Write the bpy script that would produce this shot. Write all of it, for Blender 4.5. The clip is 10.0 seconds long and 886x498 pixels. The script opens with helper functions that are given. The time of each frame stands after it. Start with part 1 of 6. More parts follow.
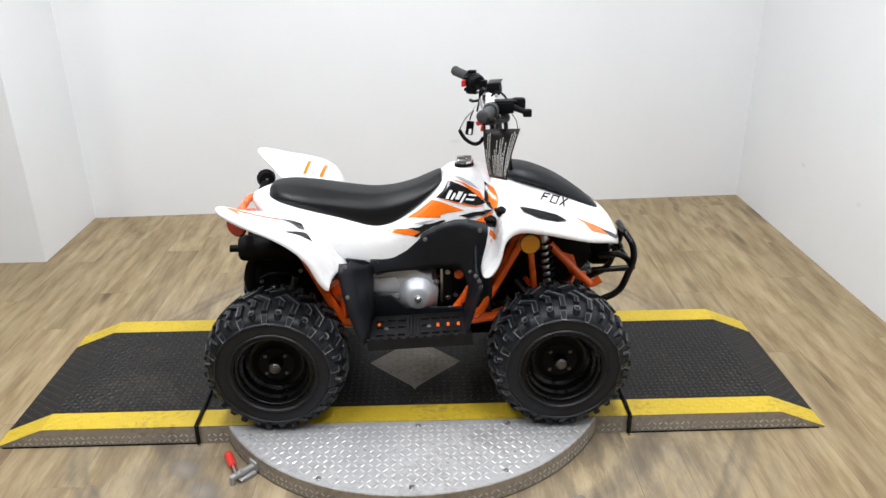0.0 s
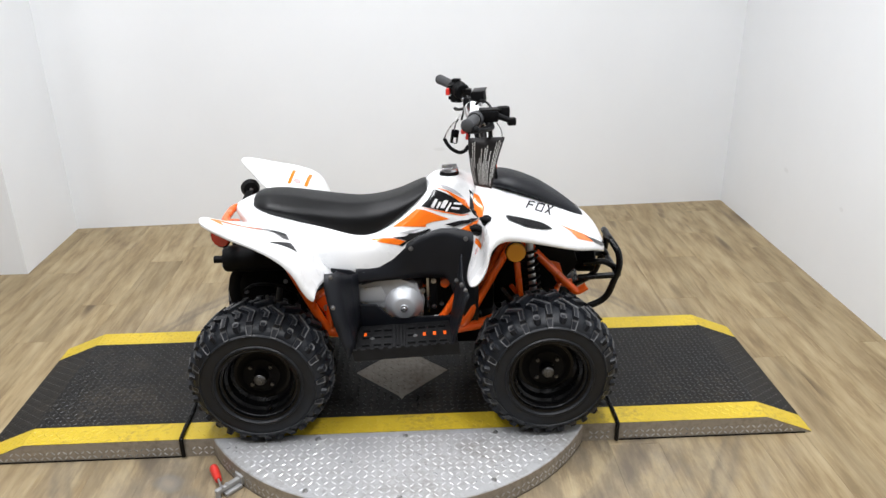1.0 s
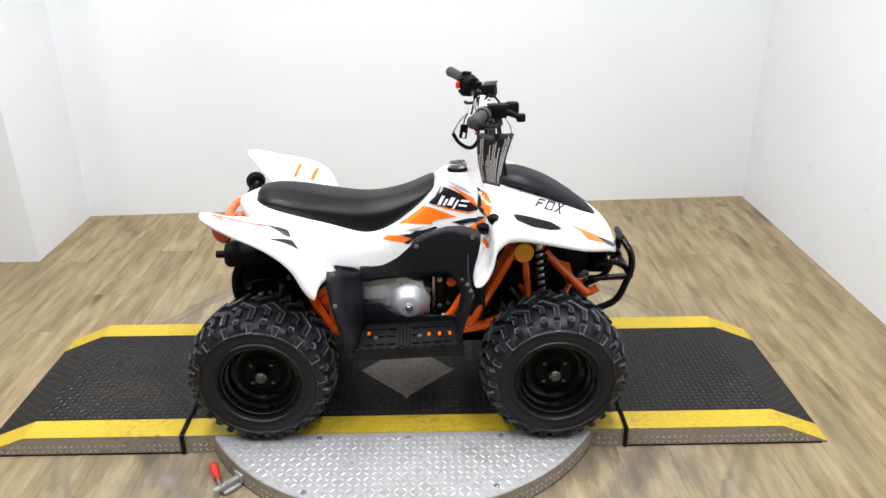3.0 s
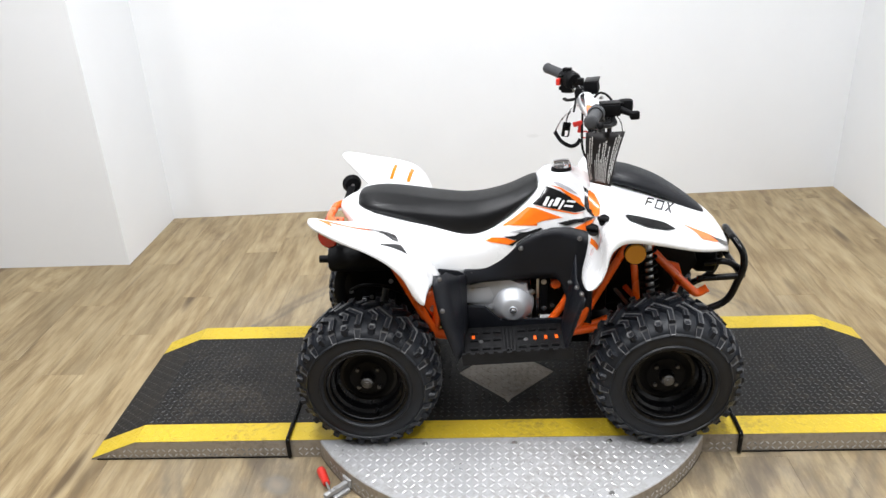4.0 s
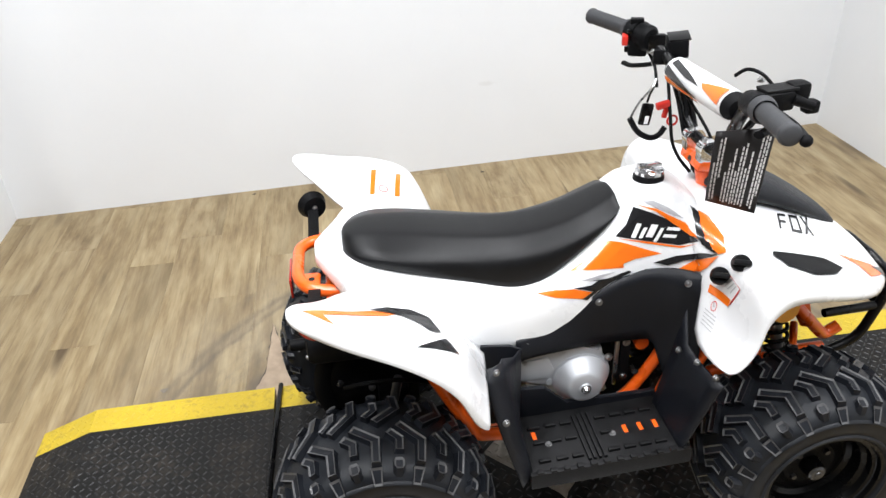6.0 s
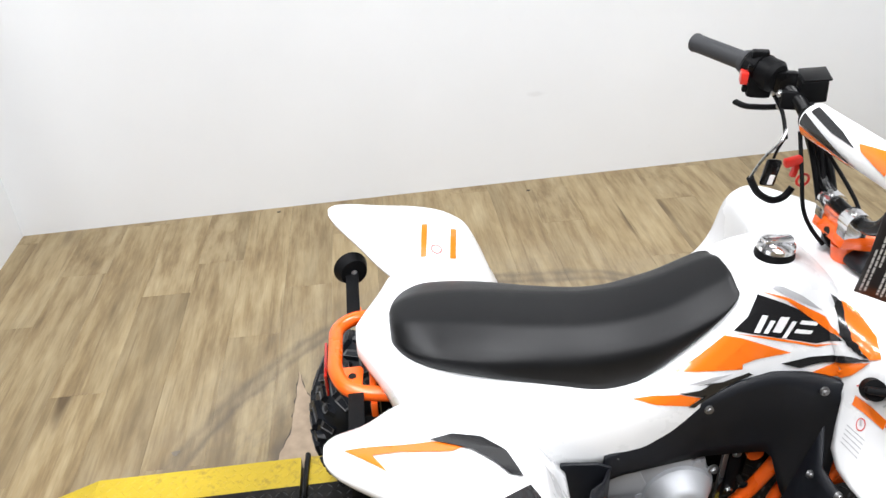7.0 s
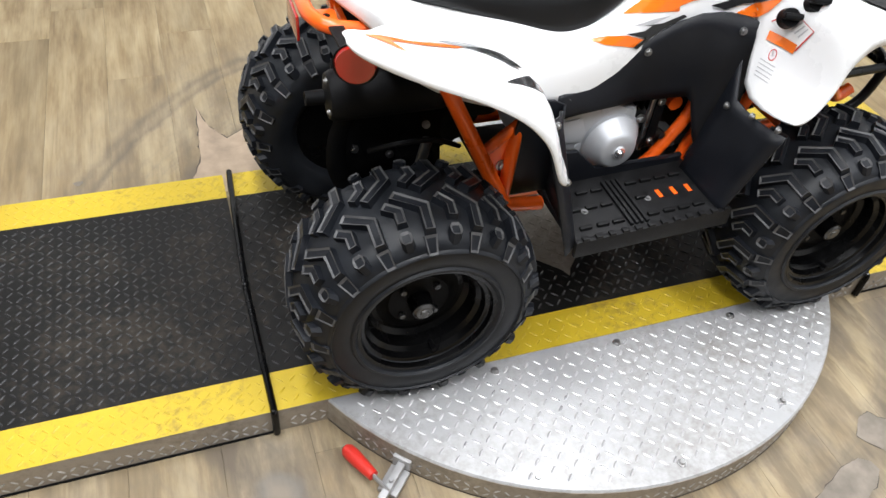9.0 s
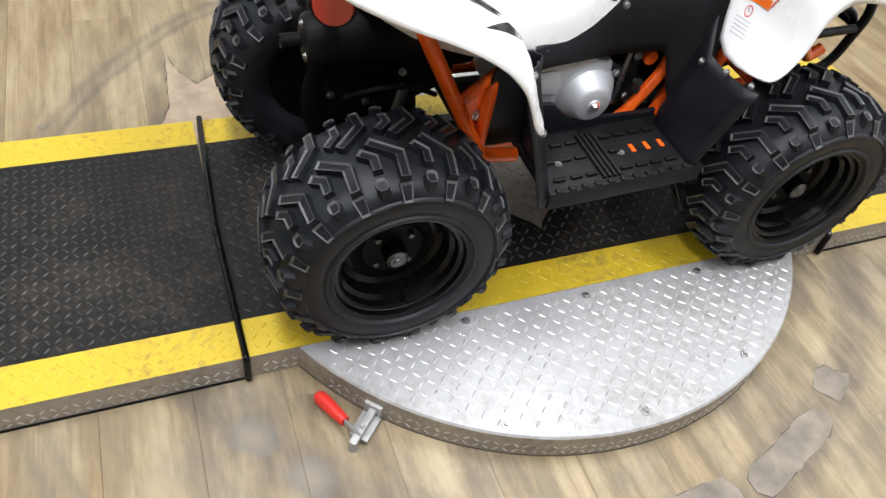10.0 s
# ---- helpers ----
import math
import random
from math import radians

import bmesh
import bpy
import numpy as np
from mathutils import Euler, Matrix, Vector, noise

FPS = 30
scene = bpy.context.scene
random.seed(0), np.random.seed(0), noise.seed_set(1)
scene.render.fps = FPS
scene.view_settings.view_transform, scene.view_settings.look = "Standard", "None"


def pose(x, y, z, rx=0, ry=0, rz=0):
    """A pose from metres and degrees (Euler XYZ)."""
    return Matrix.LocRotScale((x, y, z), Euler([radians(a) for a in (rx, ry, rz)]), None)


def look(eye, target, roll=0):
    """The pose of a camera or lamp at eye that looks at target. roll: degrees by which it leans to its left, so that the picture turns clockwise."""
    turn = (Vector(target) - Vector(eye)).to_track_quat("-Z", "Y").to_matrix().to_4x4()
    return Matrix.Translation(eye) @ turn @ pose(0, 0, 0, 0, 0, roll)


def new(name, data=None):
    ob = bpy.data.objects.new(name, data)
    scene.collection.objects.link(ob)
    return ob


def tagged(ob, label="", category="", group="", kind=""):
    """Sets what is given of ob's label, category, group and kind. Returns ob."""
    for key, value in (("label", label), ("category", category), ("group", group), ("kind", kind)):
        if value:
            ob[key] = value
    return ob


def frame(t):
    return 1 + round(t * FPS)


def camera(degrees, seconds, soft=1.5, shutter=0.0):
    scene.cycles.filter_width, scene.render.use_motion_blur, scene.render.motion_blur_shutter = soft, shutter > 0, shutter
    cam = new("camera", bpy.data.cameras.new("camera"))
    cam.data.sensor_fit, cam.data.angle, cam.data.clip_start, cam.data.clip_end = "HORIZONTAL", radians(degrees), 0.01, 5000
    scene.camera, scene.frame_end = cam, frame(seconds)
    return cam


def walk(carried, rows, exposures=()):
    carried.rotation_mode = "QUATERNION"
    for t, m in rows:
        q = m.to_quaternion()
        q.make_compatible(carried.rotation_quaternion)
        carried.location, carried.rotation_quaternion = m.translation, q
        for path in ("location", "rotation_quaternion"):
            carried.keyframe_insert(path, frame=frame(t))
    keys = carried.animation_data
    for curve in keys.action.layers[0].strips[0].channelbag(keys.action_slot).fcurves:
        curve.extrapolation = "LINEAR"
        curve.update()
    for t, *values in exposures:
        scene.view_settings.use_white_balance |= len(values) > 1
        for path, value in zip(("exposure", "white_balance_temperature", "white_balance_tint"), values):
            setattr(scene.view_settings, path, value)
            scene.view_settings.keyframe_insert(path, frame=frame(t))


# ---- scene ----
cam = camera(61.0, 10.0)
PATH = [
    (0, (0.036, -2.281, 1.427), (0.076, -0.446, 0.634), -0.7),
    (0.5, (0.042, -2.275, 1.426), (0.096, -0.441, 0.631), -1.0),
    (1, (0.04, -2.272, 1.431), (0.115, -0.431, 0.653), -0.8),
    (1.5, (0.043, -2.264, 1.433), (0.122, -0.419, 0.664), -1.2),
    (2, (0.045, -2.258, 1.431), (0.103, -0.41, 0.668), -1.5),
    (3.3, (0.09, -2.196, 1.44), (0.07, -0.37, 0.623), 0.6),
    (3.5, (0.066, -2.19, 1.445), (0.011, -0.355, 0.651), 2.1),
    (3.8, (-0.006, -2.175, 1.472), (-0.146, -0.365, 0.632), -1.0),
    (4, (-0.07, -2.164, 1.455), (-0.184, -0.346, 0.63), -3.1),
    (4.2, (-0.106, -2.114, 1.456), (-0.169, -0.305, 0.605), -3.6),
    (4.5, (-0.172, -1.985, 1.422), (-0.244, -0.195, 0.532), -3.2),
    (5, (-0.216, -1.701, 1.427), (-0.345, 0.072, 0.512), -6.1),
    (5.2, (-0.253, -1.613, 1.417), (-0.309, 0.145, 0.466), -5.0),
    (6.3, (-0.425, -1.218, 1.401), (-0.179, 0.468, 0.354), -2.5),
    (6.5, (-0.41, -1.141, 1.396), (-0.26, 0.576, 0.381), -4.3),
    (6.8, (-0.384, -1.053, 1.374), (-0.321, 0.659, 0.342), -3.5),
    (7, (-0.438, -1.002, 1.396), (-0.275, 0.678, 0.322), -2.4),
    (7.2, (-0.477, -1.007, 1.397), (-0.236, 0.668, 0.331), -3.4),
    (7.5, (-0.584, -1.057, 1.373), (-0.168, 0.618, 0.364), -1.2),
    (8, (-0.675, -1.142, 1.339), (-0.029, 0.422, 0.274), 0.9),
    (8.5, (-0.692, -1.161, 1.264), (-0.089, 0.303, 0.042), 3.0),
    (9, (-0.71, -1.17, 1.185), (-0.14, 0.147, -0.208), 6.5),
    (9.5, (-0.717, -1.176, 1.152), (-0.154, 0.06, -0.315), 8.4),
    (10, (-0.723, -1.181, 1.175), (-0.092, 0.033, -0.284), 10.4),
]
EXPOSURES = [(0, -0.34), (1.0, -0.34), (2.0, -0.27), (3.5, -0.16), (5.0, -0.13), (7.0, -0.16), (8.5, -0.14), (10.0, -0.10)]
walk(cam, [(t, look(eye, target, roll)) for t, eye, target, roll in PATH], EXPOSURES)

# ---- world, light and exposure ----
world = bpy.data.worlds.new("room_air")
scene.world = world
world.use_nodes = True
world.node_tree.nodes["Background"].inputs[0].default_value = (1.0, 0.97, 0.93, 1)
world.node_tree.nodes["Background"].inputs[1].default_value = 0.05
CEIL = 2.75                      # ceiling height
DECK = 0.062                     # height of the turntable and ramps
CX, CY = -0.015, -0.085          # middle of the turntable and the quad bike
LAMP_POWER = 41.0
LAMPS = [(-0.85, -1.52), (0.70, -1.52), (-0.85, 0.02), (0.70, 0.02), (-2.5, -1.2)]


# ---- materials ----
def mat(name, color=(0.8, 0.8, 0.8), rough=0.5, metal=0.0, coat=0.0):
    m = bpy.data.materials.new(name)
    m.use_nodes = True
    b = m.node_tree.nodes["Principled BSDF"]
    b.inputs["Base Color"].default_value = (*color, 1)
    b.inputs["Roughness"].default_value = rough
    b.inputs["Metallic"].default_value = metal
    b.inputs["Specular IOR Level"].default_value = 0.5 if max(color) > 0.03 else 0.26
    b.inputs["Coat Weight"].default_value = coat
    b.inputs["Coat Roughness"].default_value = 0.08
    return m


def node(m, kind, **values):
    n = m.node_tree.nodes.new(kind)
    for key, value in values.items():
        n.inputs[key].default_value = value
    return n


def link(m, a, b):
    m.node_tree.links.new(a, b)


def bsdf(m):
    return m.node_tree.nodes["Principled BSDF"]


def coords(m, kind="Object"):
    return node(m, "ShaderNodeTexCoord").outputs[kind]


def noise_of(m, vec, scale, detail=4.0, rough=0.55):
    n = node(m, "ShaderNodeTexNoise", Scale=scale, Detail=detail, Roughness=rough)
    link(m, vec, n.inputs["Vector"])
    return n.outputs["Fac"]


def ramp(m, fac, stops):
    n = m.node_tree.nodes.new("ShaderNodeValToRGB")
    e = n.color_ramp.elements
    while len(e) < len(stops):
        e.new(0.5)
    for el, (p, c) in zip(e, stops):
        el.position = p
        el.color = (*c, 1) if len(c) == 3 else c
    link(m, fac, n.inputs[0])
    return n.outputs[0]


def grey(*stops):
    return [(p, (v, v, v)) for p, v in stops]


def mix(m, fac, a, b, blend="MIX"):
    n = m.node_tree.nodes.new("ShaderNodeMix")
    n.data_type, n.blend_type = "RGBA", blend
    for s, v in ((n.inputs[0], fac), (n.inputs[6], a), (n.inputs[7], b)):
        if isinstance(v, (int, float)):
            s.default_value = v
        elif isinstance(v, tuple):
            s.default_value = (*v, 1)
        else:
            link(m, v, s)
    return n.outputs[2]


def math_of(m, op, a, b=0.0, c=0.0):
    n = m.node_tree.nodes.new("ShaderNodeMath")
    n.operation = op
    for s, v in zip(n.inputs, (a, b, c)):
        if isinstance(v, (int, float)):
            s.default_value = v
        else:
            link(m, v, s)
    return n.outputs[0]


def bump(m, height, strength=0.2, dist=0.002):
    n = node(m, "ShaderNodeBump", Strength=strength, Distance=dist)
    link(m, height, n.inputs["Height"])
    link(m, n.outputs[0], bsdf(m).inputs["Normal"])


def worn(name, color, rough=0.5, metal=0.0, grain=300.0, spread=0.15, rspread=0.12, bumps=0.1, coat=0.0, blotch=9.0):
    """A material with blotches and grain in colour, gloss and relief."""
    m = mat(name, color, rough, metal, coat)
    v = coords(m)
    big, small = noise_of(m, v, blotch, 5), noise_of(m, v, grain, 2)
    lo = tuple(c * (1 - spread) for c in color)
    hi = tuple(min(1, c * (1 + spread)) for c in color)
    link(m, ramp(m, big, [(0.3, lo), (0.7, hi)]), bsdf(m).inputs["Base Color"])
    link(m, ramp(m, big, grey((0.3, max(0.03, rough - rspread)), (0.72, min(1, rough + rspread)))), bsdf(m).inputs["Roughness"])
    if bumps:
        bump(m, small, bumps, 0.001)
    return m


M_WHITE = worn("white_plastic", (0.79, 0.795, 0.80), 0.28, grain=900, spread=0.02, rspread=0.05, bumps=0.015, coat=0.35)
M_PANEL = worn("panel_plastic", (0.0060, 0.0070, 0.0100), 0.46, grain=1400, spread=0.25, bumps=0.25)
# darker twin of the panel plastic, deepens the shade inside the bike
M_BLACK = worn("black_plastic", (0.0042, 0.0043, 0.0048), 0.50, grain=1400, spread=0.25, bumps=0.25)
M_FOOT = worn("footboard_plastic", (0.0075, 0.0075, 0.008), 0.5, grain=900, spread=0.5, bumps=0.3, blotch=30)
M_GLOSSBLACK = worn("gloss_black", (0.0025, 0.0025, 0.0028), 0.26, grain=500, spread=0.3, rspread=0.1, bumps=0.02)
M_RIM = worn("black_wheel_paint", (0.0018, 0.0018, 0.0020), 0.27, grain=500, spread=0.3, rspread=0.08, bumps=0.02)
M_SEAT = worn("seat_vinyl", (0.0034, 0.0036, 0.0042), 0.40, grain=1100, spread=0.12, rspread=0.05, bumps=0.22)
M_GRIP = worn("grip_rubber", (0.032, 0.033, 0.036), 0.62, grain=700, spread=0.15, bumps=0.3)
M_RUBBER = worn("tyre_rubber", (0.0080, 0.0096, 0.0128), 0.48, grain=420, spread=0.35, rspread=0.15, bumps=0.2, blotch=22)
M_TREAD = worn("tread_rubber", (0.0098, 0.0112, 0.0145), 0.42, grain=420, spread=0.35, rspread=0.15, bumps=0.2, blotch=22)
# pale grey paints in the glint along the rims of the lugs
M_LUGEDGE = worn("lug_edge_glint", (0.062, 0.062, 0.064), 0.5, grain=300, spread=0.4, bumps=0.1, blotch=40)
M_ORANGE = worn("orange_paint", (0.90, 0.122, 0.009), 0.3, grain=600, spread=0.06, rspread=0.06, bumps=0.03, coat=0.4)
M_CAST = worn("cast_aluminium", (0.52, 0.535, 0.56), 0.44, 0.4, grain=700, spread=0.1, bumps=0.12)
M_STEEL = worn("zinc_steel", (0.5, 0.5, 0.5), 0.32, 1.0, grain=800, spread=0.2, bumps=0.1)
M_DULLSTEEL = worn("dull_steel", (0.22, 0.22, 0.22), 0.45, 0.8, grain=600, spread=0.3, bumps=0.1)
M_HUBCAP = worn("greasy_steel", (0.10, 0.10, 0.10), 0.36, 0.8, grain=500, spread=0.35, bumps=0.15, blotch=60)
M_CHROME = mat("chrome", (0.78, 0.78, 0.79), 0.13, 0.95)
M_RED = worn("red_plastic", (0.62, 0.03, 0.02), 0.35, grain=500, spread=0.08, bumps=0.05, coat=0.2)
M_AMBER = mat("amber_lens", (0.72, 0.30, 0.02), 0.22, 0.0, 0.5)
M_REDLENS = mat("red_lens", (0.36, 0.012, 0.008), 0.12, 0.0, 0.8)
M_DECAL_O = mat("orange_decal", (0.84, 0.165, 0.010), 0.22, 0.0, 0.5)
M_DECAL_K = mat("black_decal", (0.012, 0.012, 0.013), 0.22, 0.0, 0.5)
M_DECAL_G = mat("grey_decal", (0.50, 0.50, 0.52), 0.22, 0.2, 0.5)
M_DECAL_W = mat("white_decal", (0.82, 0.82, 0.82), 0.25, 0.0, 0.4)
M_INK = mat("grey_print", (0.46, 0.46, 0.47), 0.5)
M_TAGINK = mat("light_print", (0.56, 0.55, 0.53), 0.5)
M_TAG = worn("black_card", (0.018, 0.016, 0.016), 0.4, grain=500, spread=0.1, bumps=0.03)


SMEARS = [((0.20, 1.66, 0.36), (0.12, 0.3, 0.030)), ((1.79, 1.04, 0.38), (0.3, 0.07, 0.03)), ((1.79, 0.55, 0.36), (0.3, 0.05, 0.03))]


def wall_paint():
    m = mat("wall_paint", (0.80, 0.80, 0.79), 0.55)
    v = coords(m)
    big, dirt = noise_of(m, v, 1.3, 6), noise_of(m, v, 6.5, 7, 0.7)
    c = ramp(m, big, [(0.3, (0.765, 0.78, 0.795)), (0.7, (0.805, 0.82, 0.835))])
    c = mix(m, ramp(m, dirt, grey((0.67, 0.0), (0.80, 0.25))), c, (0.60, 0.60, 0.58))
    # a few old rub marks
    pos = node(m, "ShaderNodeNewGeometry").outputs["Position"]
    for at, size in SMEARS:
        mp = node(m, "ShaderNodeMapping", Location=tuple(-a / k for a, k in zip(at, size)), Scale=tuple(1 / k for k in size))
        link(m, pos, mp.inputs[0])
        ln = m.node_tree.nodes.new("ShaderNodeVectorMath")
        ln.operation = "LENGTH"
        link(m, mp.outputs[0], ln.inputs[0])
        rag = math_of(m, "ADD", ln.outputs["Value"], math_of(m, "MULTIPLY", noise_of(m, pos, 14, 4), 1.2))
        c = mix(m, ramp(m, rag, grey((0.75, 0.22), (1.5, 0.0))), c, (0.50, 0.50, 0.49))
    link(m, c, bsdf(m).inputs["Base Color"])
    bump(m, noise_of(m, v, 260, 3), 0.12, 0.002)
    return m


def plank_vinyl():
    m = mat("plank_vinyl", (0.4, 0.3, 0.17), 0.34)
    info = m.node_tree.nodes.new("ShaderNodeObjectInfo")
    v = coords(m)
    shift = m.node_tree.nodes.new("ShaderNodeVectorMath")
    shift.operation = "MULTIPLY_ADD"
    link(m, info.outputs["Random"], shift.inputs[0])
    shift.inputs[1].default_value = (37.0, 91.0, 13.0)
    link(m, v, shift.inputs[2])
    stretch = node(m, "ShaderNodeMapping", Scale=(1.0, 0.15, 1.0))
    link(m, shift.outputs[0], stretch.inputs[0])
    fine = node(m, "ShaderNodeMapping", Scale=(1.0, 0.035, 1.0))
    link(m, shift.outputs[0], fine.inputs[0])
    bands = noise_of(m, stretch.outputs[0], 23, 4, 0.6)
    cloud = noise_of(m, stretch.outputs[0], 7, 5, 0.6)
    grain = noise_of(m, fine.outputs[0], 190, 4, 0.6)
    c = ramp(m, bands, [(0.25, (0.165, 0.114, 0.060)), (0.40, (0.255, 0.186, 0.098)), (0.54, (0.340, 0.262, 0.148)), (0.72, (0.415, 0.335, 0.205))])
    c = mix(m, ramp(m, cloud, grey((0.50, 0.0), (0.68, 0.5))), c, (0.195, 0.150, 0.088))
    c = mix(m, 0.32, c, ramp(m, grain, grey((0.25, 0.45), (0.6, 1.0))), "MULTIPLY")
    knots = noise_of(m, stretch.outputs[0], 11, 1, 0.4)
    c = mix(m, ramp(m, knots, grey((0.69, 0.0), (0.78, 0.80))), c, (0.07, 0.045, 0.025))
    veins = noise_of(m, fine.outputs[0], 62, 3, 0.55)
    c = mix(m, ramp(m, veins, grey((0.60, 0.0), (0.74, 0.48))), c, (0.115, 0.078, 0.042))
    tone = ramp(m, info.outputs["Random"], [(0.0, (0.91, 0.895, 0.87)), (0.5, (0.99, 0.98, 0.96)), (1.0, (1.06, 1.05, 1.02))])
    c = mix(m, 1.0, c, tone, "MULTIPLY")
    # scuffs that the turning table and the wheels have left round the middle of the floor
    pos = node(m, "ShaderNodeNewGeometry").outputs["Position"]
    off = m.node_tree.nodes.new("ShaderNodeVectorMath")
    off.operation = "SUBTRACT"
    link(m, pos, off.inputs[0])
    off.inputs[1].default_value = (CX, CY, 0)
    ln = m.node_tree.nodes.new("ShaderNodeVectorMath")
    ln.operation = "LENGTH"
    link(m, off.outputs[0], ln.inputs[0])
    rad = ln.outputs["Value"]
    smear = noise_of(m, pos, 3.2, 5, 0.6)
    wob = math_of(m, "ADD", rad, math_of(m, "MULTIPLY_ADD", smear, 0.10, -0.05))
    arcs = noise_of(m, node_vec(m, wob), 15, 4, 0.7)
    half = math_of(m, "MULTIPLY", wob, 0.5)
    ring = ramp(m, half, grey((0.29, 0.9), (0.40, 0.85), (0.50, 0.55), (0.66, 0.0)))
    faded = math_of(m, "MULTIPLY", ramp(m, smear, grey((0.32, 0.05), (0.62, 0.36))), ring)
    c = mix(m, faded, c, (0.375, 0.335, 0.262))
    blots = noise_of(m, pos, 7.5, 6, 0.68)
    c = mix(m, math_of(m, "MULTIPLY", ramp(m, blots, grey((0.47, 0.0), (0.66, 0.70))), ring), c, (0.185, 0.158, 0.128))
    scuff = math_of(m, "MULTIPLY", ramp(m, arcs, grey((0.50, 0.0), (0.66, 0.55))), ring)
    c = mix(m, scuff, c, (0.175, 0.150, 0.115))
    strokes = node(m, "ShaderNodeMapping", Scale=(1.0, 0.22, 1.0), Rotation=(0, 0, 0.12))
    link(m, pos, strokes.inputs[0])
    rubbed = noise_of(m, strokes.outputs[0], 13, 6, 0.66)
    c = mix(m, math_of(m, "MULTIPLY", ramp(m, rubbed, grey((0.49, 0.0), (0.60, 0.68))), ring), c, (0.132, 0.102, 0.070))
    c = mix(m, math_of(m, "MULTIPLY", ramp(m, rubbed, grey((0.36, 0.62), (0.48, 0.0))), ring), c, (0.45, 0.37, 0.235))
    # two greyed bands where castors have run
    patchy = ramp(m, rubbed, grey((0.34, 0.45), (0.56, 1.0)))
    for stops in (grey((0.372, 0.0), (0.388, 0.80), (0.412, 0.80), (0.428, 0.0)), grey((0.508, 0.0), (0.516, 0.75), (0.526, 0.25), (0.534, 0.75), (0.546, 0.0))):
        c = mix(m, math_of(m, "MULTIPLY", ramp(m, half, stops), patchy), c, (0.125, 0.102, 0.078))
    # two oval spots rubbed pale, greyed round their rim
    for sx, sy in ((-0.676, -0.532), (-0.598, -0.630)):
        place = node(m, "ShaderNodeMapping", Location=(sx, sy, 0), Rotation=(0, 0, -0.75), Scale=(0.052, 0.040, 1.0))
        place.vector_type = "TEXTURE"
        link(m, pos, place.inputs[0])
        far = m.node_tree.nodes.new("ShaderNodeVectorMath")
        far.operation = "LENGTH"
        link(m, place.outputs[0], far.inputs[0])
        d = math_of(m, "MULTIPLY", math_of(m, "MULTIPLY_ADD", noise_of(m, pos, 40, 3), 0.5, far.outputs["Value"]), 0.5)
        c = mix(m, ramp(m, d, grey((0.42, 0.70), (0.64, 0.0))), c, (0.180, 0.168, 0.150))
        c = mix(m, ramp(m, d, grey((0.20, 0.62), (0.46, 0.0))), c, (0.265, 0.222, 0.166))
    link(m, c, bsdf(m).inputs["Base Color"])
    link(m, ramp(m, cloud, grey((0.3, 0.36), (0.7, 0.52))), bsdf(m).inputs["Roughness"])
    bump(m, grain, 0.12, 0.0012)
    return m


def node_vec(m, value):
    n = m.node_tree.nodes.new("ShaderNodeCombineXYZ")
    link(m, value, n.inputs[0])
    return n.outputs[0]


def deck_paint(name, color, wearcolor, rough, lo, hi, metal=0.0, wearmetal=0.9):
    """Paint on chequer plate, rubbed through to the metal in patches."""
    m = mat(name, color, rough, metal)
    v = coords(m)
    a, b, g = noise_of(m, v, 5.0, 7, 0.65), noise_of(m, v, 60, 4, 0.7), noise_of(m, v, 400, 2)
    wear = math_of(m, "ADD", math_of(m, "MULTIPLY", a, 0.55), math_of(m, "MULTIPLY", b, 0.45))
    w = ramp(m, wear, grey((lo, 0.0), (hi, 1.0)))
    base = mix(m, ramp(m, a, grey((0.3, 0.0), (0.75, 1.0))), color, tuple(c * 1.35 for c in color))
    link(m, mix(m, w, base, wearcolor), bsdf(m).inputs["Base Color"])
    link(m, ramp(m, a, grey((0.3, rough - 0.08), (0.7, rough + 0.12))), bsdf(m).inputs["Roughness"])
    link(m, math_of(m, "MULTIPLY", w, wearmetal), bsdf(m).inputs["Metallic"])
    bump(m, g, 0.12, 0.001)
    return m


M_WALL = wall_paint()
M_FLOOR = plank_vinyl()
M_SUBFLOOR = worn("floor_glue", (0.10, 0.08, 0.05), 0.8, bumps=0.2)
# dark grey for the unseen ceiling, so that little light bounces back
M_CEIL = worn("unseen_dark_paint", (0.16, 0.16, 0.16), 0.7, grain=200, spread=0.03, bumps=0.15)
M_DECKBLACK = deck_paint("black_deck_paint", (0.0095, 0.0090, 0.0085), (0.062, 0.050, 0.037), 0.46, 0.50, 0.74, wearmetal=0.2)
M_DECKYELLOW = deck_paint("yellow_deck_paint", (0.49, 0.350, 0.018), (0.15, 0.105, 0.045), 0.45, 0.51, 0.72, wearmetal=0.2)
M_PLATE = deck_paint("bare_tread_plate", (0.38, 0.382, 0.386), (0.22, 0.205, 0.185), 0.38, 0.47, 0.72)
M_BARTOP = worn("rubbed_tread_bars", (0.56, 0.56, 0.57), 0.34, 0.5, grain=500, spread=0.25, bumps=0.05, blotch=14)
# grease on the bare square; on skirts the brown paints in the reflected floor
M_GREASYTINT = deck_paint("greasy_floor_tinted_plate", (0.31, 0.275, 0.228), (0.15, 0.125, 0.095), 0.46, 0.45, 0.70)
for pm in (M_PLATE, M_GREASYTINT):
    bsdf(pm).inputs["Metallic"].default_value = 0.2
    for l in list(pm.node_tree.links):
        if l.to_socket.name == "Metallic":
            pm.node_tree.links.remove(l)
# rubbed bars, also lightened for the light that their ridges catch
M_DECKBAR = deck_paint("rubbed_glint_paint", (0.014, 0.014, 0.015), (0.105, 0.100, 0.095), 0.36, 0.52, 0.68)
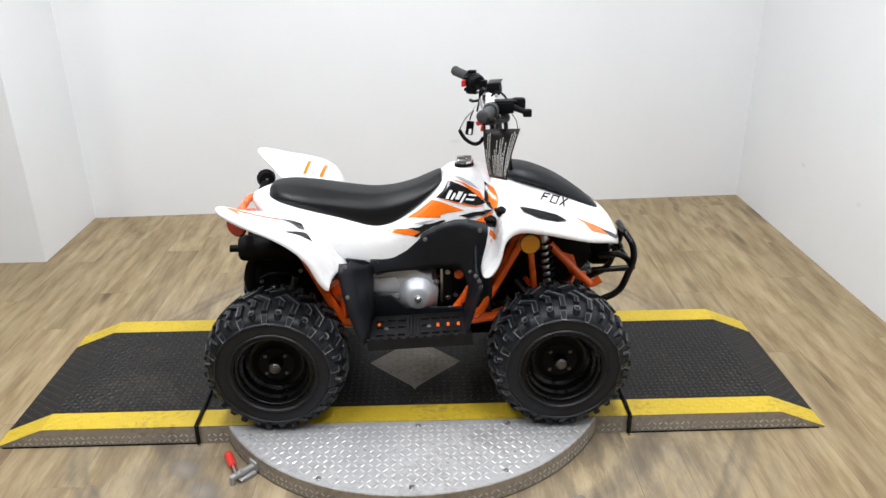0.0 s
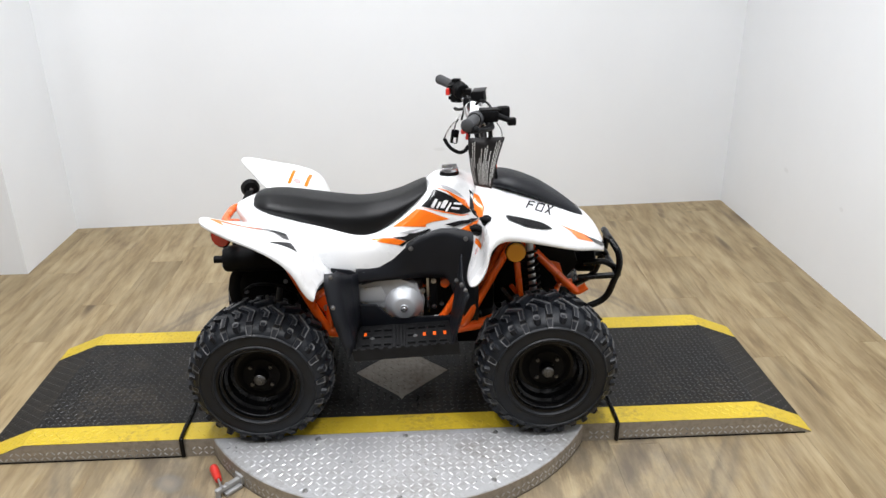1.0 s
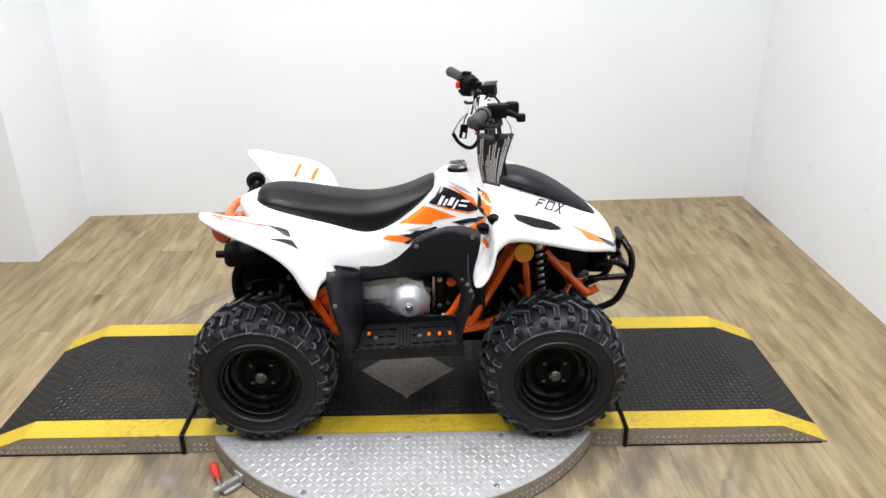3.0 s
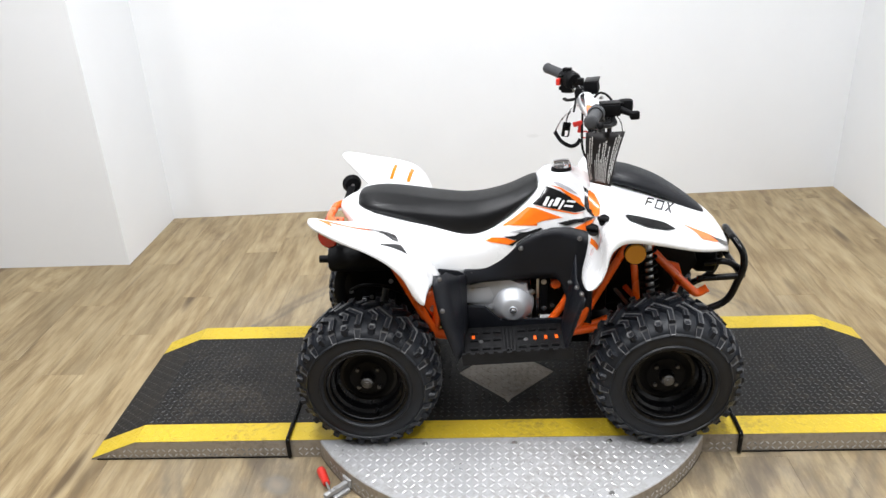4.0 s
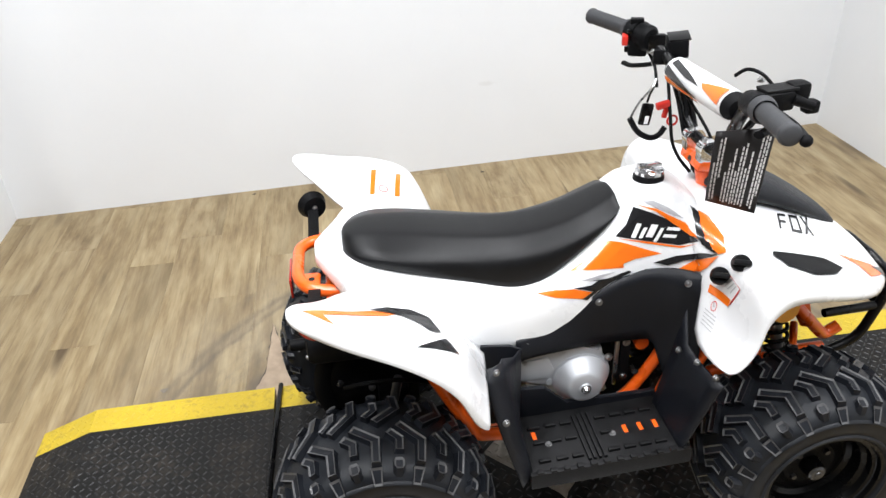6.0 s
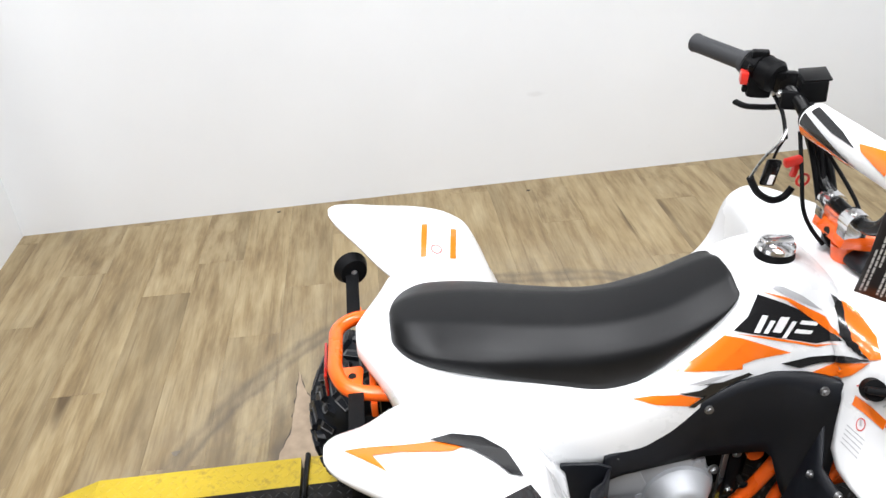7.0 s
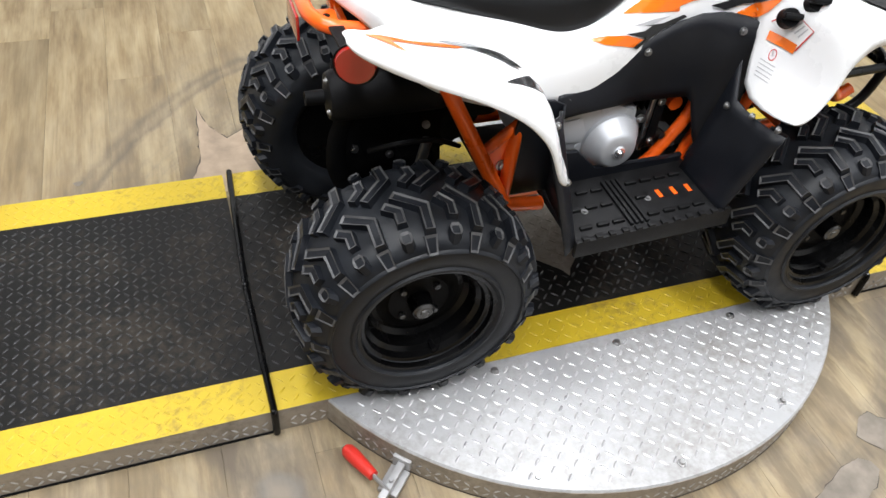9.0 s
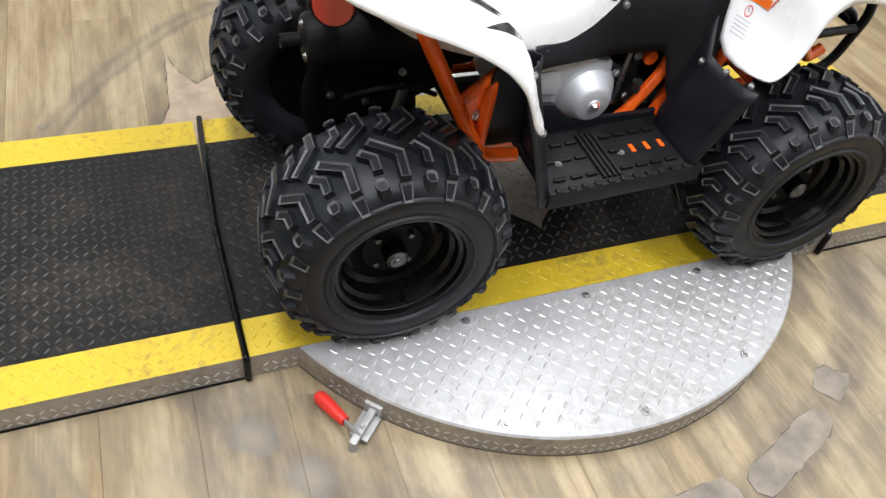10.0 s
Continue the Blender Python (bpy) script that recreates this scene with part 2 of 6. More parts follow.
M_PATCH = worn("floor_filler", (0.212, 0.184, 0.150), 0.55, grain=120, spread=0.40, bumps=0.3, blotch=14)
M_BARE = worn("worn_bare_vinyl", (0.37, 0.285, 0.205), 0.5, grain=140, spread=0.26, bumps=0.2, blotch=16)
M_ZINC = worn("dull_zinc", (0.40, 0.40, 0.40), 0.5, 0.35, grain=600, spread=0.25, bumps=0.1)
M_PATCHEDGE = worn("torn_vinyl_edge", (0.055, 0.043, 0.032), 0.7, grain=160, spread=0.5, bumps=0.3, blotch=40)

# matt blacks reflect little, glossy ones a little more
for bm_mat, level in ((M_BLACK, 0.10), (M_PANEL, 0.31), (M_FOOT, 0.20), (M_GLOSSBLACK, 0.26), (M_RIM, 0.24), (M_RUBBER, 0.34), (M_TREAD, 0.22), (M_DECKBLACK, 0.17), (M_DECKBAR, 0.40), (M_TAG, 0.2), (M_SEAT, 0.28), (M_PATCH, 0.25), (M_BARE, 0.25), (M_FLOOR, 0.28)):
    bsdf(bm_mat).inputs["Specular IOR Level"].default_value = level


def lamp_white():
    m = mat("lamp_diffuser", (0.9, 0.9, 0.9), 0.4)
    bsdf(m).inputs["Emission Color"].default_value = (1, 0.985, 0.955, 1)
    bsdf(m).inputs["Emission Strength"].default_value = 6.0
    return m


M_LAMP = lamp_white()


# ---- mesh helpers ----
def put(name, bm, material, smooth=True, angle=40):
    me = bpy.data.meshes.new(name)
    bmesh.ops.recalc_face_normals(bm, faces=bm.faces)
    bm.to_mesh(me)
    bm.free()
    for m in material if isinstance(material, (list, tuple)) else [material]:
        me.materials.append(m)
    if smooth:
        me.shade_smooth()
        me.set_sharp_from_angle(angle=radians(angle))
    return me


def part(name, bm, material, parent, label="", smooth=True, angle=40):
    """Links a bmesh in world coordinates as one mesh under a thing or a part."""
    ob = new(name, put(name, bm, material, smooth, angle))
    ob.parent = parent
    if parent.data is None:
        ob.matrix_parent_inverse = Matrix.Translation(parent.location).inverted()
    if label:
        ob["label"] = label
    return ob


def thing(name, at, label, category, group="", kind=""):
    ob = new(name)
    ob.location = at
    ob.empty_display_size = 0.05
    return tagged(ob, label, category, group, kind)


def solid(name, bm, material, label, category, group="", kind="", smooth=True):
    return tagged(new(name, put(name, bm, material, smooth)), label, category, group, kind)


def bm_box(x0, x1, y0, y1, z0, z1, bevel=0.0, bm=None):
    bm = bm or bmesh.new()
    r = bmesh.ops.create_cube(bm, size=1)
    bmesh.ops.scale(bm, vec=(x1 - x0, y1 - y0, z1 - z0), verts=r["verts"])
    bmesh.ops.translate(bm, vec=((x0 + x1) / 2, (y0 + y1) / 2, (z0 + z1) / 2), verts=r["verts"])
    if bevel:
        es = list({e for v in r["verts"] for e in v.link_edges})
        bmesh.ops.bevel(bm, geom=es, offset=bevel, segments=2, affect="EDGES", profile=0.6)
    return bm


def bm_obox(centre, size, m, bevel=0.0, bm=None):
    """A box turned by the rotation m about its centre."""
    bm = bm or bmesh.new()
    r = bmesh.ops.create_cube(bm, size=1)
    vs = r["verts"]
    bmesh.ops.scale(bm, vec=size, verts=vs)
    if bevel:
        es = list({e for v in vs for e in v.link_edges})
        k = bmesh.ops.bevel(bm, geom=es, offset=bevel, segments=2, affect="EDGES", profile=0.6)
        vs = list({v for f in k["faces"] for v in f.verts} | {v for v in vs if v.is_valid})
    bmesh.ops.transform(bm, matrix=Matrix.Translation(centre) @ m.to_4x4(), verts=vs)
    return bm


def bm_rod(a, b, r, r2=None, seg=16, bm=None, caps=True):
    """A round rod from a to b."""
    bm = bm or bmesh.new()
    a, b = Vector(a), Vector(b)
    d = b - a
    m = Matrix.Translation((a + b) / 2) @ d.to_track_quat("Z", "Y").to_matrix().to_4x4()
    bmesh.ops.create_cone(bm, cap_ends=caps, segments=seg, radius1=r, radius2=r if r2 is None else r2, depth=d.length, matrix=m)
    return bm


def smooth_path(pts, rad=0.03, n=5):
    """Points of a line whose corners are rounded."""
    pts = [Vector(p) for p in pts]
    out = [pts[0]]
    for a, b, c in zip(pts, pts[1:], pts[2:]):
        u, v = (a - b), (c - b)
        k = min(rad, u.length * 0.45, v.length * 0.45)
        p, q = b + u.normalized() * k, b + v.normalized() * k
        for i in range(n + 1):
            t = i / n
            out.append(p * (1 - t) ** 2 + b * 2 * t * (1 - t) + q * t * t)
    out.append(pts[-1])
    return out


def bm_tube(pts, r, seg=12, bm=None, closed=False, flat=1.0):
    """A tube along a line of points."""
    bm = bm or bmesh.new()
    pts = [Vector(p) for p in pts]
    n = len(pts)
    rings, up = [], None
    for i, p in enumerate(pts):
        if closed:
            t = (pts[(i + 1) % n] - pts[i - 1]).normalized()
        else:
            t = (pts[min(i + 1, n - 1)] - pts[max(i - 1, 0)]).normalized()
        if up is None:
            up = Vector((0, 0, 1)) if abs(t.z) < 0.9 else Vector((1, 0, 0))
        s = t.cross(up).normalized()
        up = s.cross(t).normalized()
        rings.append([bm.verts.new(p + (s * math.cos(a) * flat + up * math.sin(a)) * r) for a in (2 * math.pi * k / seg for k in range(seg))])
    pairs = list(zip(rings, rings[1:])) + ([(rings[-1], rings[0])] if closed else [])
    for A, B in pairs:
        for k in range(seg):
            bm.faces.new((A[k], A[(k + 1) % seg], B[(k + 1) % seg], B[k]))
    if not closed:
        bm.faces.new(rings[0][::-1])
        bm.faces.new(rings[-1])
    return bm


def bm_lathe(profile, centre, seg=48, axis="Y", bm=None, a0=0.0, a1=2 * math.pi):
    """Turns (radius, along) round an axis through centre."""
    bm = bm or bmesh.new()
    c = Vector(centre)
    full = abs(a1 - a0 - 2 * math.pi) < 1e-6
    rings = []
    for k in range(seg if full else seg + 1):
        a = a0 + (a1 - a0) * k / seg
        ca, sa = math.cos(a), math.sin(a)
        row = []
        for r, h in profile:
            p = {"Y": (r * ca, h, r * sa), "Z": (r * ca, r * sa, h), "X": (h, r * ca, r * sa)}[axis]
            row.append(bm.verts.new(c + Vector(p)))
        rings.append(row)
    for A, B in list(zip(rings, rings[1:])) + ([(rings[-1], rings[0])] if full else []):
        for j in range(len(profile) - 1):
            bm.faces.new((A[j], A[j + 1], B[j + 1], B[j]))
    bmesh.ops.remove_doubles(bm, verts=bm.verts, dist=1e-5)
    return bm


def bm_loft(rows, bm=None, close=False, caps=False):
    """A skin through rows of points, all of one length."""
    bm = bm or bmesh.new()
    vs = [[bm.verts.new(p) for p in row] for row in rows]
    n = len(rows[0])
    for A, B in zip(vs, vs[1:]):
        for j in range(n if close else n - 1):
            k = (j + 1) % n
            bm.faces.new((A[j], A[k], B[k], B[j]))
    if caps:
        bm.faces.new(vs[0][::-1])
        bm.faces.new(vs[-1])
    return bm


def spline(rows, n):
    """Rows of numbers, smoothly filled in between (Catmull-Rom), n steps for each gap."""
    rows = [np.array(r, float) for r in rows]
    out = []
    for i in range(len(rows) - 1):
        p0, p1, p2, p3 = rows[max(i - 1, 0)], rows[i], rows[i + 1], rows[min(i + 2, len(rows) - 1)]
        for k in range(n):
            t = k / n
            out.append(0.5 * (2 * p1 + (p2 - p0) * t + (2 * p0 - 5 * p1 + 4 * p2 - p3) * t * t + (3 * p1 - p0 - 3 * p2 + p3) * t ** 3))
    return out + [rows[-1]]


def thicken(ob, t, level=0, offset=-1.0):
    if level:
        s = ob.modifiers.new("round", "SUBSURF")
        s.levels = s.render_levels = level
    s = ob.modifiers.new("thick", "SOLIDIFY")
    s.thickness, s.offset = t, offset
    return ob


def extrude_poly(poly, plane, h0, h1, bevel=0.0, bm=None):
    """A flat outline made a solid. plane 'xy': h is z; plane 'xz': h is y; 'yz': h is x."""
    bm = bm or bmesh.new()

    def at(p, h):
        return {"xy": (p[0], p[1], h), "xz": (p[0], h, p[1]), "yz": (h, p[0], p[1])}[plane]
    A = [bm.verts.new(at(p, h0)) for p in poly]
    B = [bm.verts.new(at(p, h1)) for p in poly]
    n = len(poly)
    fs = [bm.faces.new(A[::-1]), bm.faces.new(B)]
    for i in range(n):
        fs.append(bm.faces.new((A[i], A[(i + 1) % n], B[(i + 1) % n], B[i])))
    if bevel:
        es = list({e for f in fs for e in f.edges})
        bmesh.ops.bevel(bm, geom=es, offset=bevel, segments=2, affect="EDGES", profile=0.6)
    return bm


def bolt_bm(p, n, r=0.006, h=0.004, bm=None):
    """A domed bolt head with its washer."""
    p, n = Vector(p), Vector(n).normalized()
    bm = bm_rod(p - n * 0.003, p + n * 0.0012, r * 1.45, r * 1.35, 14, bm)
    bm_rod(p + n * 0.001, p + n * h, r, r * 0.72, 12, bm)
    return bm


# ---- room ----
X_R, X_L, Y_L, X_FAR, Y_NEAR = 1.79, -1.745, 0.965, -4.2, -4.0
BACK_L, BACK_R = 1.54, 1.71          # the back wall stands a little askew

wall = bm_loft([[(X_L - 0.12, BACK_L - 0.007, 0), (X_L - 0.12, BACK_L - 0.007, CEIL)], [(X_R + 0.12, BACK_R + 0.007, 0), (X_R + 0.12, BACK_R + 0.007, CEIL)]])
w = solid("wall_back", wall, M_WALL, "plain white painted wall with faint scuffs", "wall", kind="structure", smooth=False)
thicken(w, 0.12, offset=1.0)
w.modifiers["thick"].offset = -1.0


def wall_block(name, x0, x1, y0, y1, paint=None):
    return solid(name, bm_box(x0, x1, y0, y1, 0, CEIL), paint or M_WALL, "plain painted wall", "wall", kind="structure", smooth=False)


wall_block("wall_right", X_R, X_R + 0.12, Y_NEAR, BACK_R + 0.1)
wall_block("wall_left_return", X_L - 0.12, X_L, Y_L + 0.12, BACK_L + 0.06)
wall_block("wall_left_face", X_FAR, X_L, Y_L, Y_L + 0.12)
# two added walls out of view, dark to cut the bounced fill light
wall_dark = worn("unseen_dark_wall", (0.10, 0.10, 0.10), 0.8, grain=200, bumps=0.1)
wall_block("unseen_wall_left", X_FAR - 0.12, X_FAR, Y_NEAR, Y_L + 0.12, wall_dark)
wall_block("unseen_wall_near", X_FAR - 0.12, X_R + 0.12, Y_NEAR - 0.12, Y_NEAR, wall_dark)
# added ceiling, out of view and dark to cut bounced light
solid("ceiling", bm_box(X_FAR - 0.12, X_R + 0.12, Y_NEAR - 0.12, 2.0, CEIL, CEIL + 0.1), M_CEIL, "plain unseen ceiling, darkened to hold back bounced light", "ceiling", kind="structure", smooth=False)
floor = solid("floor", bm_box(X_FAR - 0.12, X_R + 0.12, Y_NEAR - 0.12, 2.0, -0.06, -0.0045), M_SUBFLOOR, "light brown wood-look vinyl plank floor, scuffed round the turntable", "floor", kind="structure", smooth=False)

for i, (lx, ly) in enumerate(LAMPS):
    lamp = thing("ceiling_lamp", (lx, ly, CEIL), "flat ceiling lamp with a glowing white diffuser", "lamp", "ceiling lamps")
    part("frame", bm_box(lx - 0.165, lx + 0.165, ly - 0.62, ly + 0.62, CEIL - 0.045, CEIL - 0.001, 0.006), M_CEIL, lamp)
    part("diffuser", bm_box(lx - 0.145, lx + 0.145, ly - 0.6, ly + 0.6, CEIL - 0.049, CEIL - 0.046), M_LAMP, lamp, smooth=False)
    light = bpy.data.lights.new("lamp_light", "AREA")
    light.shape, light.size, light.size_y, light.energy = "RECTANGLE", 0.28, 1.2, LAMP_POWER
    light.color = (0.965, 0.985, 1.03)
    lo = new("lamp_light", light)
    lo.location = (lx, ly, CEIL - 0.055)

# ---- turntable and ramps ----
S_Y0, S_Y1, BAND = -0.415, 0.247, 0.082     # the strip's near and far edge, width of the yellow bands
SEAM, TOPX, TIPX = 0.648, 1.108, 1.255     # seams, start of the slopes, tips on the floor
R_DISC = 0.634
DIA = 0.155                                # half diagonal of the bare square


def tread(name, inside, place, parent, material, pitch=0.0212, extent=(-1.3, 1.3, -0.8, 0.65), size=0.68):
    """Raised bars of chequer plate wherever inside(u, v) is true; place(u, v) gives the point and its normal."""
    verts, faces = [], []
    L, W, H = 0.0135 * size, 0.0036 * size, 0.0019 * size
    u0, u1, v0, v1 = extent
    for i in range(int((u1 - u0) / pitch)):
        for j in range(int((v1 - v0) / pitch)):
            u, v = u0 + i * pitch, v0 + j * pitch
            if not inside(u, v):
                continue
            a = radians(45 if (i + j) % 2 else -45)
            p, n, ux, vx = place(u, v)
            d = ux * math.cos(a) + vx * math.sin(a)
            s = n.cross(d)
            k = len(verts)
            for q in (d * L, d * L * 0.45 + s * W, -d * L * 0.45 + s * W, -d * L, -d * L * 0.45 - s * W, d * L * 0.45 - s * W):
                verts.append(p + q)
            verts += [p + d * L * 0.5 + n * H, p - d * L * 0.5 + n * H]
            faces += [(k, k + 1, k + 6), (k + 1, k + 2, k + 7, k + 6), (k + 2, k + 3, k + 7), (k + 3, k + 4, k + 7), (k + 4, k + 5, k + 6, k + 7), (k + 5, k, k + 6)]
    me = bpy.data.meshes.new(name)
    me.from_pydata(verts, [], faces)
    me.materials.append(material)
    ob = new(name, me)
    ob.parent = parent
    ob.matrix_parent_inverse = Matrix.Translation(parent.location).inverted()
    return tagged(ob, kind="stuff")


TX, TY = -0.02, -0.098                     # middle of the round plate
EX, EY, EZ = Vector((1, 0, 0)), Vector((0, 1, 0)), Vector((0, 0, 1))


def on_deck(u, v):
    return Vector((u, v, DECK)), EZ, EX, EY


def in_disc(u, v, r=R_DISC):
    return math.hypot(u - TX, v - TY) < r


def in_square(u, v, d=DIA):
    return abs(u - CX) + abs(v - CY) < d


TABLE_LABEL = "round tread-plate turntable, black painted band, yellow edge stripes"
table = thing("turntable", (CX, CY, 0), TABLE_LABEL, "turntable")
# round plate with its skirt, a thin painted skin on top of it
part("plate", bm_lathe([(0.0, DECK - 0.002), (R_DISC - 0.003, DECK - 0.002), (R_DISC, DECK - 0.005), (R_DISC, 0.0), (0.0, 0.0)], (TX, TY, 0), 96, "Z"), M_PLATE, table, "bare tread-plate disc with a low skirt", angle=30)


def strip_on_disc(y0, y1, hole=0.0):
    """A painted skin over the middle of the table, with a square left bare."""
    bm = bmesh.new()
    x0, x1 = CX - SEAM + 0.004, CX + SEAM - 0.004
    n = 24
    ys = [y0 + (y1 - y0) * k / n for k in range(n + 1)] if hole else [y0, y1]
    for y, yy in zip(ys, ys[1:]):
        h0, h1 = (max(0, hole - abs(t - CY)) for t in (y, yy))
        for (p0, p1), (q0, q1) in (((x0, CX - h0), (x0, CX - h1)), ((CX + h0, x1), (CX + h1, x1))):
            bm.faces.new([bm.verts.new((x, t, DECK)) for x, t in ((p0, y), (p1, y), (q1, yy), (q0, yy))])
    bmesh.ops.remove_doubles(bm, verts=bm.verts, dist=1e-5)
    return bm


part("crossing_plate", bm_box(CX - SEAM + 0.004, CX + SEAM - 0.004, S_Y0, S_Y1, 0.0, DECK - 0.0012), M_GREASYTINT, table, "bare tread-plate edge of the crossing", smooth=False)
part("black_band", strip_on_disc(S_Y0 + BAND, S_Y1 - BAND, DIA), M_DECKBLACK, table, "worn black deck paint with a bare square left in it", smooth=False)
part("stripe", strip_on_disc(S_Y0, S_Y0 + BAND), M_DECKYELLOW, table, "yellow painted edge stripe", smooth=False)
part("stripe", strip_on_disc(S_Y1 - BAND, S_Y1), M_DECKYELLOW, table, "yellow painted edge stripe", smooth=False)
part("skirt", bm_lathe([(R_DISC - 0.004, DECK - 0.0062), (R_DISC + 0.0008, DECK - 0.0062), (R_DISC + 0.0008, 0.0), (R_DISC - 0.004, 0.0)], (TX, TY, 0), 96, "Z"), M_GREASYTINT, table, "bare-metal skirt of the disc, tinted brown for the floor it reflects")
# thin dark strip round the foot of the disc
part("foot_strip", bm_lathe([(R_DISC - 0.002, 0.0), (R_DISC + 0.0024, 0.0), (R_DISC + 0.0018, 0.0016), (R_DISC - 0.002, 0.002)], (TX, TY, 0), 96, "Z"), M_PATCHEDGE, table, "thin dark strip along the floor")
rim = R_DISC - 0.018
tread("tread_pattern", lambda u, v: in_disc(u, v, rim) and (v < S_Y0 - 0.004 or v > S_Y1 + 0.004), lambda u, v: (Vector((u, v, DECK - 0.002)), EZ, EX, EY), table, M_BARTOP)
tread("tread_pattern", lambda u, v: in_square(u, v, DIA - 0.008), lambda u, v: (Vector((u, v, DECK - 0.0012)), EZ, EX, EY), table, M_GREASYTINT)
tread("tread_pattern", lambda u, v: abs(u - CX) < SEAM - 0.016 and S_Y0 + BAND + 0.009 < v < S_Y1 - BAND - 0.009 and not in_square(u, v, DIA + 0.004), on_deck, table, M_DECKBAR)
tread("tread_pattern", lambda u, v: abs(u - CX) < SEAM - 0.016 and (S_Y0 + 0.006 < v < S_Y0 + BAND - 0.006 or S_Y1 - BAND + 0.006 < v < S_Y1 - 0.006), on_deck, table, M_DECKYELLOW)
tread("tread_pattern", lambda u, v: abs(u) < 0.60, lambda u, v: (Vector((TX + (R_DISC + 0.0008) * math.sin(u / R_DISC), TY - (R_DISC + 0.0008) * math.cos(u / R_DISC), v)), Vector((math.sin(u / R_DISC), -math.cos(u / R_DISC), 0)), Vector((math.cos(u / R_DISC), math.sin(u / R_DISC), 0)), EZ), table, M_BARTOP, extent=(-0.95, 0.95, 0.012, 0.06), pitch=0.0172, size=0.58)
tread("tread_pattern", lambda u, v: 0.56 < abs(u - CX) < SEAM - 0.016, lambda u, v: (Vector((u, S_Y0, v)), -EY, EX, EZ), table, M_BARTOP, extent=(-0.7, 0.7, 0.012, 0.06), pitch=0.0172, size=0.58)
for bx, by in ((-0.004, -0.437), (-0.02, -0.703), (-0.272, -0.658), (0.236, -0.645), (-0.261, -0.436), (0.262, -0.437)):
    part("screw", bolt_bm((bx, by, DECK - 0.001), EZ, 0.006, 0.005), M_STEEL, table)


def ramp_piece(name, side, x0, x1, slope, label):
    """One end of the strip: a hollow-looking box of tread plate, sloped at its outer end."""
    rp = thing(name, (CX + side * (x0 + x1) / 2, CY, 0), label, "ramp", "ramps of the turntable")
    xs = [(x0, DECK), (x1, DECK)] if not slope else [(x0, DECK), (TOPX, DECK), (TIPX, 0.004)]

    def top(y0, y1, lift):
        return bm_loft([[(CX + side * x, y0, z + lift), (CX + side * x, y1, z + lift)] for x, z in xs])
    # body under the paint
    outline = [(CX + side * x, z - 0.002) for x, z in xs] + [(CX + side * xs[-1][0], 0.0), (CX + side * x0, 0.0)]
    if side < 0:
        outline = outline[::-1]
    part("body", extrude_poly(outline, "xz", S_Y0, S_Y1), M_GREASYTINT, rp, "bare tread-plate side", smooth=False)
    part("black_deck", top(S_Y0 + BAND, S_Y1 - BAND, 0), M_DECKBLACK, rp, "worn black deck paint", smooth=False)
    part("stripe", top(S_Y0, S_Y0 + BAND, 0), M_DECKYELLOW, rp, "yellow painted edge stripe", smooth=False)
    part("stripe", top(S_Y1 - BAND, S_Y1, 0), M_DECKYELLOW, rp, "yellow painted edge stripe", smooth=False)
    # thin black strip along the foot of the near side
    part("foot_strip", bm_box(*sorted((CX + side * x0, CX + side * (TIPX - 0.02))), S_Y0 - 0.003, S_Y0 + 0.002, 0.0, 0.0035), M_BLACK, rp, "thin black strip along the floor", smooth=False)
    ang = math.atan2(DECK - 0.004, TIPX - TOPX)

    def place(u, v):
        a = abs(u - CX)
        if a <= TOPX:
            return on_deck(u, v)
        z = DECK - (a - TOPX) * math.tan(ang)
        n = Vector((side * math.sin(ang), 0, math.cos(ang)))
        return Vector((u, v, z)), n, EY.cross(n), EY

    def here(u, v):
        return x0 + 0.012 < side * (u - CX) < (TIPX if slope else x1) - 0.012
    tread("tread_pattern", lambda u, v: here(u, v) and S_Y0 + BAND + 0.007 < v < S_Y1 - BAND - 0.007, place, rp, M_DECKBAR, pitch=0.0172, size=0.58)
    tread("tread_pattern", lambda u, v: here(u, v) and (S_Y0 + 0.006 < v < S_Y0 + BAND - 0.006 or S_Y1 - BAND + 0.006 < v < S_Y1 - 0.006), place, rp, M_DECKYELLOW, pitch=0.0172, size=0.58)
    tread("tread_pattern", lambda u, v: here(u, S_Y0 - 0.02) and v < DECK - 0.012 - max(0, abs(u - CX) - TOPX) * math.tan(ang), lambda u, v: (Vector((u, S_Y0, v)), -EY, EX, EZ), rp, M_BARTOP, extent=(-1.3, 1.3, 0.012, 0.06), pitch=0.0172, size=0.58)
    return rp


for side in (-1, 1):
    ramp_piece("ramp", side, SEAM + 0.004, TIPX, True, "low ramp with black painted deck, yellow edges and tread-plate side")
    sx = CX + side * SEAM
    strap = smooth_path([(sx + 0.012, S_Y1 + 0.004, DECK + 0.004), (sx + 0.004 * side, -0.1, DECK + 0.007), (sx, S_Y0 - 0.006, DECK + 0.005), (sx, S_Y0 - 0.007, 0.006)], 0.006, 3)
    solid("seam_strap", bm_tube(strap, 0.0065, 8), M_GLOSSBLACK, "thin black rubber strap over the ramp seam", "strap", "ramp seam straps")

# ---- quad bike ----
CQ = -0.10                        # middle of the bike
quad = thing("quad_bike", (0.0, CQ, DECK), "small white and orange quad bike, black seat, on the turntable", "quad bike")


def mirror_rows(rows):
    """Rows of (x, [(d, z)...]) from the middle outwards become full rows from one side to the other."""
    out = []
    for x, pts in rows:
        left = [(x, CQ - d, z) for d, z in pts[::-1]]
        right = [(x, CQ + d, z) for d, z in pts[1:]]
        out.append(left + right)
    return out


